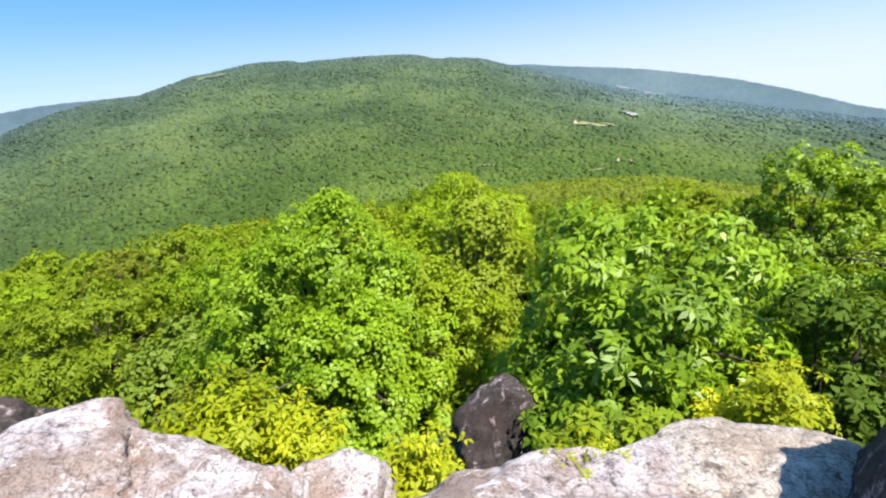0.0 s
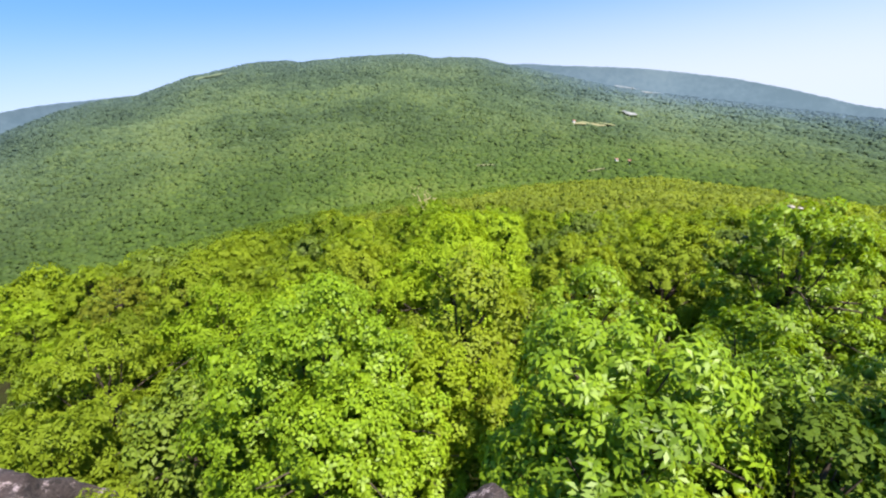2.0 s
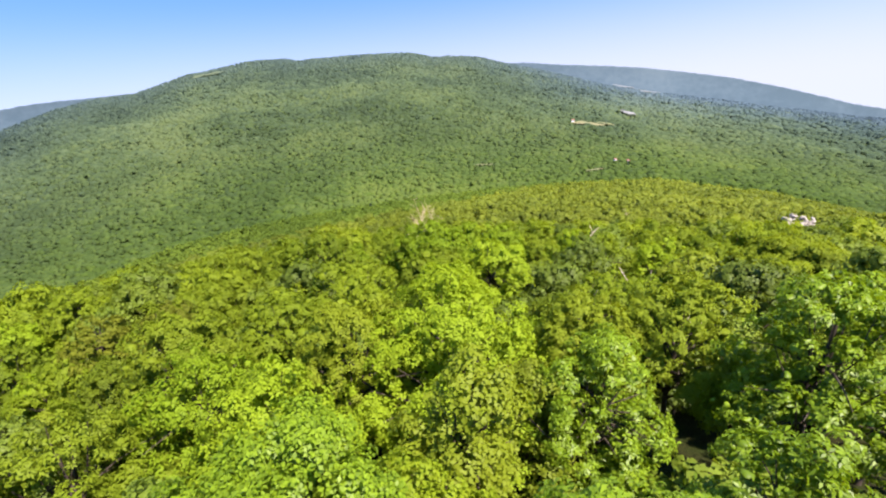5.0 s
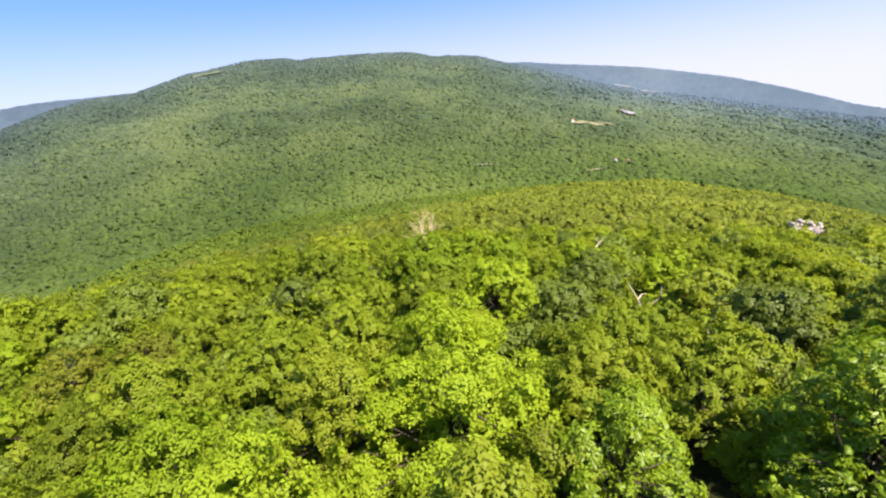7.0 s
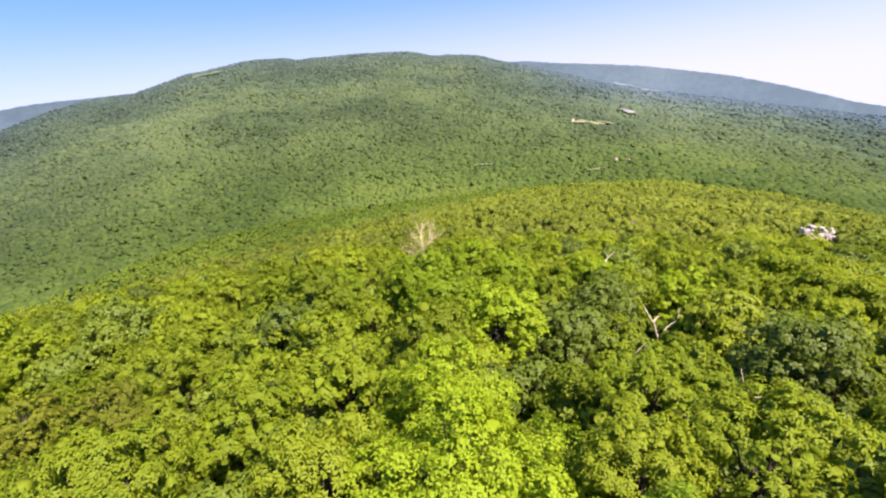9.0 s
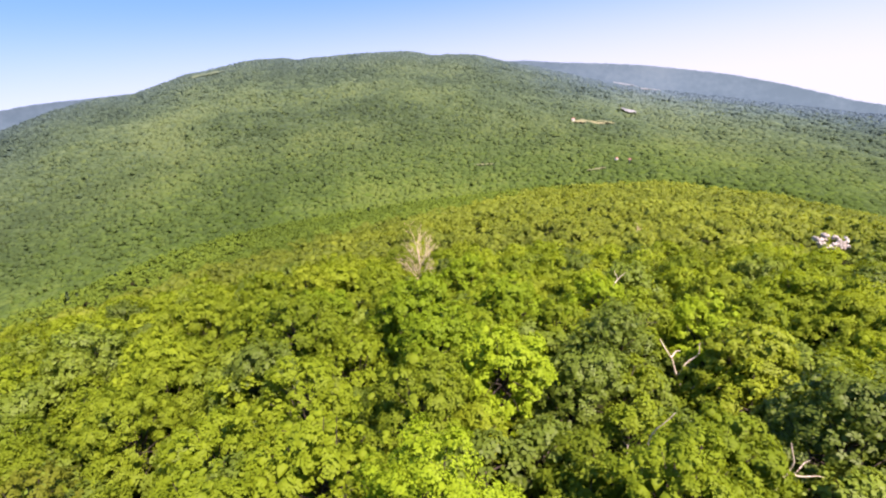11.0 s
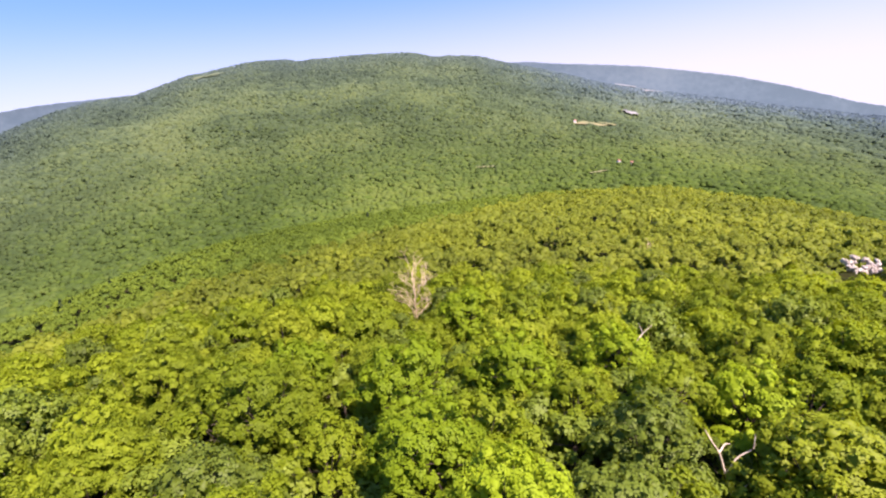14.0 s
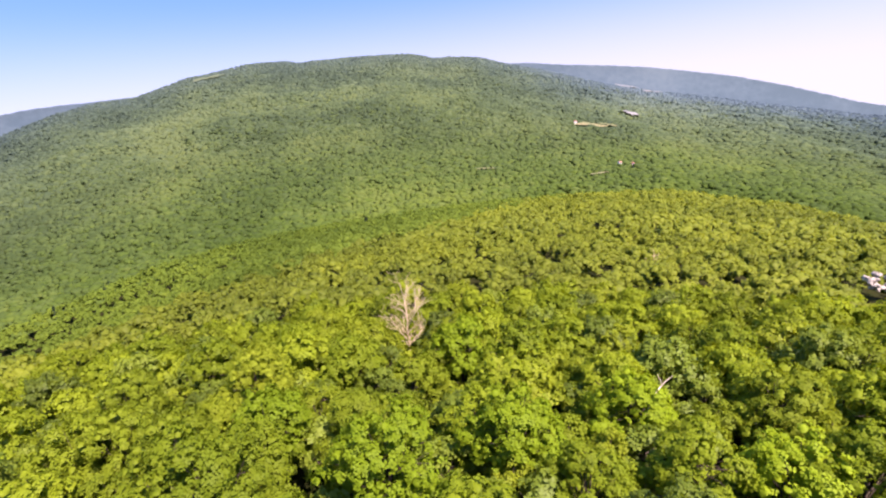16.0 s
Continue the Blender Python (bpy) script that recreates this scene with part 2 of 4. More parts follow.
# ---------------------------------------------------------------- mesh helpers
def mesh_np(name, verts, faces, mats, smooth=False, normals=None):
    """A mesh from arrays of vertices and of triangles or quads."""
    verts, faces = np.asarray(verts, np.float32), np.asarray(faces, np.int32)
    me = bpy.data.meshes.new(name)
    k = faces.shape[1]
    me.vertices.add(len(verts)); me.loops.add(faces.size); me.polygons.add(len(faces))
    me.vertices.foreach_set("co", verts.ravel())
    me.loops.foreach_set("vertex_index", faces.ravel())
    me.polygons.foreach_set("loop_start", np.arange(0, faces.size, k, dtype=np.int32))
    me.polygons.foreach_set("use_smooth", np.full(len(faces), smooth or normals is not None))
    me.update(calc_edges=True)
    me.validate()
    for m in mats:
        me.materials.append(m)
    if normals is not None:
        me.normals_split_custom_set_from_vertices(np.asarray(normals, np.float32))
    return me


def part(name, me, parent, label=""):
    ob = new(name, me)
    ob.parent = parent
    return tagged(ob, label)


def unit(v):
    return v / np.maximum(np.linalg.norm(v, axis=-1, keepdims=True), 1e-9)


def tube(points, radii, sides=6):
    """Vertices and quads of a tapering tube along points."""
    pts = np.asarray(points, float)
    d = unit(np.gradient(pts, axis=0))
    up = np.where(np.abs(d[:, 2:3]) > 0.9, np.array([[1.0, 0, 0]]), np.array([[0, 0, 1.0]]))
    u = unit(np.cross(d, up)); v = np.cross(d, u)
    a = np.arange(sides) * 2 * np.pi / sides
    ring = np.cos(a)[None, :, None] * u[:, None] + np.sin(a)[None, :, None] * v[:, None]
    vs = (pts[:, None] + ring * np.asarray(radii)[:, None, None]).reshape(-1, 3)
    i, j = np.meshgrid(np.arange(len(pts) - 1), np.arange(sides), indexing="ij")
    q = np.stack([i * sides + j, i * sides + (j + 1) % sides, (i + 1) * sides + (j + 1) % sides, (i + 1) * sides + j], -1)
    return vs, q.reshape(-1, 4)


def joined(pieces):
    vs, fs, n = [], [], 0
    for v, f in pieces:
        vs.append(v); fs.append(f + n); n += len(v)
    return np.concatenate(vs), np.concatenate(fs)


# ---------------------------------------------------------------- the lie of the land
AZ_BROW = np.radians([-75, -46.2, -36.9, -31.4, -22.5, -9.3, 8.0, 23.7, 34.4, 41.3, 44.1, 75])
E_BROW = np.array([-0.40, -0.365, -0.330, -0.305, -0.281, -0.256, -0.218, -0.183, -0.187, -0.20, -0.208, -0.30])
AZ_SKY = np.radians([-75, -46, -42, -38, -35, -31.8, -26.9, -20.3, -17.3, -15.9, -14.2, -11.5, -4.5, -3.2, -1.2, 0.4, 4.1, 9.2, 17.9, 22.1, 30, 40, 46, 75])
E_SKY = np.array([-0.2, -0.115, -0.07, -0.042, -0.03, -0.0225, 0.0085, 0.0336, 0.0382, 0.0345, 0.0375, 0.0430, 0.0505, 0.0495, 0.0432, 0.0450, 0.0415, 0.025, -0.006, -0.018, -0.034, -0.052, -0.06, -0.1])
AZ_RIDGE = np.radians([-50, -46, -42, -39.6, -31.8, -29, -20, 0, 6, 9.2, 13, 17.9, 22.1, 26.4, 29.5, 34, 39.6, 41.8, 46, 50])
E_RIDGE = np.array([-0.064, -0.056, -0.0445, -0.0365, -0.0232, -0.02, -0.03, -0.02, 0.028, 0.0304, 0.026, 0.0234, 0.019, 0.010, 0.0033, -0.012, -0.036, -0.0419, -0.05, -0.06])
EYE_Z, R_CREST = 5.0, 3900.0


def roll_noise(x, y, wave, seed):
    """Smooth rolling noise in -1..1, from a few crossed waves."""
    rng = np.random.RandomState(seed)
    out = np.zeros_like(x)
    for k in range(7):
        a, ph, w = rng.uniform(0, 2 * np.pi), rng.uniform(0, 6.28), wave * rng.uniform(0.6, 1.7)
        out = out + np.sin((x * np.cos(a) + y * np.sin(a)) * 2 * np.pi / w + ph + 1.3 * np.sin((x * np.sin(a) - y * np.cos(a)) * 2 * np.pi / (w * 1.7)))
    return out / 4.0


def canopy_near(x, y):
    """The tops of the trees on the slope before the overlook."""
    z = 1.2 - 0.262 * y - np.clip(-4 - x, 0, 30) * np.interp(y, [18, 36], [0.4, 0.12])
    z = z - 0.0035 * np.clip(-15 - x, 0, 60) ** 2 - 1.0 * np.clip(-75 - x, 0, None) + 0.02 * np.clip(x - 15, 0, 60)
    return z


def canopy(x, y):
    """The tops of the woods everywhere: slope, brow, hidden hollow, mountainside, crest."""
    r, az = np.hypot(x, y), np.arctan2(x, y)
    eb, es = np.interp(az, AZ_BROW, E_BROW), np.interp(az, AZ_SKY, E_SKY)
    rb = 330.0 + 0 * r
    near = (canopy_near(x, y) - EYE_Z) / np.maximum(r, 1)
    s = np.clip((r - 90) / (rb - 90), 0, 1) ** 0.8
    e = near * (1 - s) + eb * s
    h = np.clip((r - rb) / 200, 0, 1); h = h * h * (3 - 2 * h)
    b = np.clip((r - 530) / 260, 0, 1); b = b * b * (3 - 2 * b)
    e = e - 0.09 * h + (0.09 + 0.012) * b
    e1 = eb + 0.012
    k = (e1 - es) / (1 / 790.0 - 1 / R_CREST)
    slope = es + k * (1 / np.maximum(r, 1) - 1 / R_CREST)
    e = np.where(r > 790, slope, e)
    z = EYE_Z + e * r
    far = np.clip((r - 700) / 900, 0, 1)
    z = z + far * (1 - 0.75 * np.clip((r - 3000) / 800, 0, 1)) * (13 * roll_noise(x, y, 480, 3) + 5 * roll_noise(x, y, 150, 4) + 2.2 * roll_noise(x, y, 55, 6))
    z = z - np.clip(r - R_CREST, 0, None) * 0.25
    return np.where(r < 60, canopy_near(x, y), z)


def ground_z(x, y):
    r = np.hypot(x, y)
    top = canopy(x, y)
    deep = np.interp(r, [0, 10, 45, 330, 5000], [6.4, 6.6, 8.4, 8.6, 8.6])
    low = top - deep
    low = np.where(np.abs(np.arctan2(x, y)) > 1.45, -6.0 - 0.12 * np.abs(x), low)
    # the rock shelf of the overlook, and its drop
    edge = -1.75 + 0.2 * np.sin(x * 1.3) + 0.02 * x * x
    t = np.clip((y - edge) / 2.2, 0, 1); t = t * t * (3 - 2 * t)
    shelf = -0.5 - 0.02 * x * x * 0.3
    side = np.clip((np.abs(x) - 5) / 8, 0, 1)
    w = np.maximum(t, side * side * (3 - 2 * side) * 0.8)
    return np.where(r < 40, shelf * (1 - w) + np.minimum(low, -3.4 - 0.35 * np.maximum(y, 0)) * w, low)


def build_ground():
    rs = np.concatenate([np.linspace(0.01, 14, 40), np.geomspace(15, 330, 50), np.geomspace(345, 800, 24), np.geomspace(830, 4990, 70)])
    az = np.concatenate([np.linspace(-55, 55, 150), np.linspace(57, 303, 60)])
    a, r = np.meshgrid(np.radians(az), rs)
    x, y = r * np.sin(a), r * np.cos(a)
    behind = np.clip((np.abs(np.arctan2(x, y)) - 1.2) / 0.6, 0, 1)
    z = ground_z(x, y)
    z = z * (1 - behind * np.clip((r - 8) / 30, 0, 1)) + behind * np.clip((r - 8) / 30, 0, 1) * (-0.5 - 0.04 * np.clip(r, 0, 1500))
    vs = np.stack([x, y, z], -1).reshape(-1, 3)
    n, m = x.shape
    i, j = np.meshgrid(np.arange(n - 1), np.arange(m), indexing="ij")
    q = np.stack([i * m + j, i * m + (j + 1) % m, (i + 1) * m + (j + 1) % m, (i + 1) * m + j], -1).reshape(-1, 4)
    q = q[:, ::-1]
    # beyond the brow the ground takes the haze-tinted leaf colours too
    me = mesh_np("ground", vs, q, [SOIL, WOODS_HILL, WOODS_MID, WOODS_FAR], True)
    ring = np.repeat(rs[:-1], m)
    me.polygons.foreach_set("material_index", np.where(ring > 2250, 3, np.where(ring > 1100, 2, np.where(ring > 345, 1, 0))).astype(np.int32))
    return tagged(new("ground", me), "leaf-littered forest floor falling from the overlook to the valley", "ground", kind="structure")


build_ground()


def build_ridge():
    az = np.radians(np.linspace(-52, 52, 420))
    rng = np.random.RandomState(8)
    e = np.interp(az, AZ_RIDGE, E_RIDGE)
    rows = []
    for k, (r, f) in enumerate([(4250, None), (4600, 0.0), (4640, -0.02)]):
        z = EYE_Z + r * ((e - 0.10) if f is None else (e + f)) + (rng.uniform(-2.5, 2.5, len(az)) if k == 1 else 0)
        rows.append(np.stack([r * np.sin(az), r * np.cos(az), z], -1))
    vs = np.concatenate(rows)
    m = len(az)
    i, j = np.meshgrid(np.arange(2), np.arange(m - 1), indexing="ij")
    q = np.stack([i * m + j, (i + 1) * m + j, (i + 1) * m + j + 1, i * m + j + 1], -1).reshape(-1, 4)[:, ::-1]
    tagged(new("backdrop", mesh_np("backdrop", vs, q, [RIDGE], True)), "long wooded ridge beyond the valley, haze in its blue colour", "ridge", kind="structure")


build_ridge()


# ---------------------------------------------------------------- woods on the far slopes
def crowns(x, y, size, rng, sides=5, squash=0.75):
    """Low rough domes of leaves, one for each far tree: vertices and triangles."""
    n = len(x)
    z = canopy(x, y)
    a = np.arange(sides) * 2 * np.pi / sides
    rings = [(1.05, -1.5), (0.86, 0.05)]
    vs = np.zeros((n, 2 * sides + 1, 3))
    spin = rng.uniform(0, 6.28, n)[:, None]
    for k, (rad, h) in enumerate(rings):
        jit = rng.uniform(0.72, 1.2, (n, sides))
        ang = a[None] + spin + 0.6 * k
        vs[:, k * sides:(k + 1) * sides, 0] = np.cos(ang) * rad * jit
        vs[:, k * sides:(k + 1) * sides, 1] = np.sin(ang) * rad * jit
        vs[:, k * sides:(k + 1) * sides, 2] = h + rng.uniform(-0.2, 0.2, (n, sides))
    vs[:, -1, :2] = rng.uniform(-0.3, 0.3, (n, 2))
    vs[:, -1, 2] = rng.uniform(0.5, 0.85, n)
    vs[..., 2] *= squash
    vs = vs * (size / 2)[:, None, None]
    base = np.stack([x, y, z - 0.25 * size + rng.uniform(-0.13, 0.15, n) * size], -1)[:, None]
    nv = unit(unit(vs + np.array([0, 0, 0.12]) * size[:, None, None]) + np.array([0, 0, 0.5]))
    vs = vs + base
    f = []
    for j in range(sides):
        k = (j + 1) % sides
        f += [(j, k, sides + k), (j, sides + k, sides + j), (sides + j, sides + k, 2 * sides)]
    f = (np.array(f)[None] + (np.arange(n) * (2 * sides + 1))[:, None, None]).reshape(-1, 3)
    return vs.reshape(-1, 3), f, nv.reshape(-1, 3)


FIELDS = [(405, 1343, 30, 20), (452, 1366, 20, 9), (634, 1675, 16, 18), (618, 1700, 14, 8), (1303, 3600, 95, 80), (1390, 3380, 75, 26), (256, 800, 13, 5), (-1470, 3190, 50, 44), (80, 916, 15, 5), (370, 1326, 20, 12), (-1556, 3222, 46, 38), (-1392, 3142, 44, 36)]


def open_land(x, y):
    keep = np.ones(len(x), bool)
    for fx, fy, a, b in FIELDS:
        keep &= ((x - fx) / a) ** 2 + ((y - fy) / b) ** 2 + (0.55 * roll_noise(x, y, 34, 9) + 0.3 * roll_noise(x, y, 13, 10)) > 1.3
    return keep


def scatter(r0, r1, spacing, half, rng):
    """Places on a jittered grid in polar cells of even area; spacing may grow with the distance."""
    xs, ys, r = [], [], r0
    while r < r1:
        gap = spacing(r) if callable(spacing) else spacing
        n = int(2 * half * r / gap)
        a = -half + (np.arange(n) + rng.uniform(0, 1, n)) * 2 * half / n
        rr = r + rng.uniform(0, 1, n) * gap
        xs.append(rr * np.sin(a)); ys.append(rr * np.cos(a))
        r += gap
    return np.concatenate(xs), np.concatenate(ys)


def build_woods():
    rng = np.random.RandomState(5)

    def gap(r):
        return float(np.interp(r, [690, 1500, 3900], [7.4, 11.0, 22.0]))

    x, y = scatter(690, 3960, gap, radians(47), rng)
    thin = roll_noise(x, y, 90, 31) + 0.8 * roll_noise(x, y, 33, 32)
    keep = open_land(x, y) & (rng.uniform(-2.9, 0.0, len(x)) < thin + 0.9)
    x, y = x[keep], y[keep]
    r = np.hypot(x, y)
    size = 1.6 * np.interp(r, [690, 1500, 3900], [7.4, 11.0, 20.0]) * np.exp(rng.normal(0, 0.36, len(x))) * np.interp(r, [2300, 3100], [1.0, 0.72])
    # belt: how much distance haze each tree's leaf colour carries
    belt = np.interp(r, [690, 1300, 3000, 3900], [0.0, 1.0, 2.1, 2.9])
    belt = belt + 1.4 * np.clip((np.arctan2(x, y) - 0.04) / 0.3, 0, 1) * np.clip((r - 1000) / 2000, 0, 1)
    stand = np.clip(np.round(belt * STEP + rng.uniform(-0.5, 0.5, len(x))), 0, len(HAZED_LEAVES) - 1).astype(int)
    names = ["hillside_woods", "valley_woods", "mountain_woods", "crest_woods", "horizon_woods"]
    labels = ["dense green summer woods on the lower mountainside", "mixed green woods rising to the mountain",
              "unbroken woods over the long mountain, haze in their dull green colour", "distant woods along the mountain crest, haze in their blue-green colour",
              "woods at the end of the valley, haze in their blue colour"]
    for level, mat in enumerate(HAZED_LEAVES):
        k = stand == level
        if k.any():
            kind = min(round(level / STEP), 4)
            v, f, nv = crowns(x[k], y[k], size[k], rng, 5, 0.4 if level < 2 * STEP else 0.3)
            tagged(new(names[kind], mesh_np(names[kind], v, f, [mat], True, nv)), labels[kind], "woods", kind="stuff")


build_woods()


# ---------------------------------------------------------------- trees
def rosettes(centres, normals, leaves, length, width, rng, folded, crisp=0.28):
    """Leaves in tufts: each tuft spreads its leaves round its shoot."""
    n = len(centres)
    helper = np.where(np.abs(normals[:, 2:3]) > 0.9, np.array([[1.0, 0, 0]]), np.array([[0, 0, 1.0]]))
    u = unit(np.cross(normals, helper)); v = np.cross(normals, u)
    ang = (np.arange(leaves)[None] + rng.uniform(-0.35, 0.35, (n, leaves))) * 2 * np.pi / leaves + rng.uniform(0, 6.28, (n, 1))
    lift = rng.uniform(-0.35, 0.55, (n, leaves))
    d = np.cos(ang)[..., None] * u[:, None] + np.sin(ang)[..., None] * v[:, None] + lift[..., None] * normals[:, None]
    d[..., 2] -= rng.uniform(0.0, 0.35, (n, leaves))
    d = unit(d)
    face = unit(normals[:, None] + np.array([0, 0, 0.6]) + rng.normal(0, 0.35, (n, leaves, 3)))
    side = unit(np.cross(d, face))
    face = np.cross(side, d)
    ln = (np.reshape(length, (-1, 1)) * rng.uniform(0.7, 1.2, (n, leaves)))[..., None]
    wd = ln * width
    base = centres[:, None] + d * ln * 0.12
    mid = base + d * ln * 0.55 + face * ln * 0.06
    tip = base + d * ln - face * ln * 0.16
    left, right = mid + side * wd + face * wd * 0.35, mid - side * wd + face * wd * 0.35
    if folded:
        vs = np.stack([base, left, mid, tip, right], 2).reshape(-1, 3)
        f = np.array([(0, 1, 2), (1, 3, 2), (0, 2, 4), (2, 3, 4)])
        k = 5
    else:
        vs = np.stack([base, left, tip, right], 2).reshape(-1, 3)
        f = np.array([(0, 1, 2), (0, 2, 3)])
        k = 4
    m = n * leaves
    nv = unit(crisp * face + 0.95 * normals[:, None])
    nv = np.repeat(nv.reshape(-1, 3), k, axis=0)
    return vs, (f[None] + (np.arange(m) * k)[:, None, None]).reshape(-1, 3), nv


BALLS = {}


def ball(level):
    """Unit vertices and triangles of an icosphere."""
    if level not in BALLS:
        bm = bmesh.new()
        bmesh.ops.create_icosphere(bm, subdivisions=level, radius=1)
        bm.verts.index_update()
        BALLS[level] = np.array([v.co[:] for v in bm.verts]), np.array([[v.index for v in q.verts] for q in bm.faces])
        bm.free()
    return BALLS[level]


def clumps(centres, radii, rng, level, squash=0.85, lift=0.3, ragged=0.22):
    """Ragged clumps of close foliage: uneven little domes, each with its own shape."""
    bv, bf = ball(level)
    n, k = len(centres), len(bv)
    a = rng.uniform(0, 6.28, n)
    c, s = np.cos(a)[:, None], np.sin(a)[:, None]
    d = np.stack([bv[None, :, 0] * c - bv[None, :, 1] * s, bv[None, :, 0] * s + bv[None, :, 1] * c, np.repeat(bv[None, :, 2], n, 0)], -1)
    vs = d * rng.uniform(1 - ragged, 1 + ragged, (n, k, 1)) * np.array([1, 1, squash]) * radii[:, None, None] + centres[:, None]
    nv = unit(d + np.array([0, 0, lift]) + rng.normal(0, 0.38, (n, k, 3)))
    f = (bf[None] + (np.arange(n) * k)[:, None, None]).reshape(-1, 3)
    return vs.reshape(-1, 3), f, nv.reshape(-1, 3)


def crown_sites(rng, radius, height, base, lobes, count, skirt=0.75):
    """Shoots on the skins of many uneven lobes that together make a ragged crown with gaps."""
    c, size = [], []
    for i in range(lobes):
        a, q = i * 2.4 + rng.uniform(-0.5, 0.5), math.sqrt((i + 0.5) / lobes)
        rr = radius * q * rng.uniform(0.75, 1.05)
        top = base + (height - base) * (1 - 0.78 * q ** 2.1) * rng.uniform(0.88, 1.0)
        c.append((rr * math.cos(a), rr * math.sin(a), top, 1))
        size.append(radius * rng.uniform(0.22, 0.38))
        for _ in range(int(skirt + rng.uniform())):
            turn = rng.uniform(-0.7, 0.7)
            c.append((rr * 1.05 * math.cos(a + turn), rr * 1.05 * math.sin(a + turn), base + (top - base) * rng.uniform(0.0, 0.7), 0))
            size.append(radius * rng.uniform(0.2, 0.36))
    c, size = np.array(c), np.array(size)
    puffs = len(c) * 6
    of = rng.choice(len(c), puffs, p=size ** 2 / (size ** 2).sum())
    d = rng.normal(0, 1, (puffs, 3))
    d[:, 2] = np.abs(d[:, 2]) - 0.35
    d = unit(d)
    ps = size[of] * rng.uniform(0.3, 0.55, puffs)
    pc = c[of, :3] + (d * np.array([1.1, 1.1, 0.85]) - np.array([0, 0, 0.6])) * size[of][:, None] * rng.uniform(0.55, 0.95, (puffs, 1))
    share = rng.choice(puffs, count, p=ps ** 2 / (ps ** 2).sum())
    e = unit(rng.normal(0, 1, (count, 3)) + 0.75 * d[share] + np.array([0, 0, 0.35]))
    p = pc[share] + e * ps[share][:, None] * (1.15 - 0.6 * rng.uniform(0, 1, (count, 1)) ** 1.6)
    out = np.concatenate([c[of[share], :2] / radius * 1.0, np.full((count, 1), 0.75)], 1)
    return p, unit(0.8 * e + 0.45 * d[share] + 0.55 * out), c, pc, ps


def limbs(rng, ends, height, fork, girth):
    """A tapered trunk with a limb to each lobe of the crown."""
    lean = rng.uniform(-0.25, 0.25, 2)
    zs = np.linspace(-3.0, height * 0.8, 8)
    pts = np.stack([lean[0] * (zs / height) ** 2 + 0.06 * np.sin(zs * 2), lean[1] * (zs / height) ** 2 + 0.06 * np.cos(zs * 1.7), zs], -1)
    pieces = [tube(pts, np.linspace(girth * 1.15, girth * 0.3, 8), 7)]
    for x, y, z, up in ends:
        z0 = rng.uniform(fork, height * 0.65)
        s = np.array([np.interp(z0, zs, pts[:, 0]), np.interp(z0, zs, pts[:, 1]), z0])
        e = np.array([x, y, max(z - 0.15, z0 + 0.1)])
        t = np.linspace(0, 1, 4)[:, None]
        p = s + (e - s) * t + np.array([0, 0, 1]) * (np.sin(t * np.pi) * 0.12 * np.linalg.norm(e - s)) * rng.uniform(-0.3, 1) + rng.normal(0, 0.04, (4, 3)) * t
        pieces.append(tube(p, np.linspace(girth * 0.38, girth * 0.08, 4), 4))
    return joined(pieces)


def tree(name, label, rng, height, radius, base, lobes, dense, leaves, length, width, mat, folded, girth=0.13, category="tree", skirt=0.75):
    count = int(dense * 6.28 * radius ** 2 / (length ** 2 * width * leaves))
    cen, nor, ends, pc, ps = crown_sites(rng, radius, height, base, lobes, count, skirt)
    v, f, nv = rosettes(cen, nor, leaves, length, width, rng, folded, 0.5 if skirt < 1 else 1.8)
    cv, cf, cn = clumps(pc, ps * (0.55 if skirt < 1 else 0.38), rng, 1, 0.8, 0.7, 0.42)
    v, f, nv = np.concatenate([v, cv]), np.concatenate([f, cf + len(v)]), np.concatenate([nv, cn])
    t = tagged(new(name), label, category)
    part("crown", mesh_np("crown", v, f, [mat], True, nv), t)
    v, f = limbs(rng, ends, height, base * 0.7, girth)
    part("trunk", mesh_np("trunk", v, f, [BARK], True), t)
    return t


def place(t, x, y, z, turn, size):
    t.matrix_basis = pose(x, y, z, 0, 0, turn) @ Matrix.Scale(size, 4)


rng = np.random.RandomState(21)
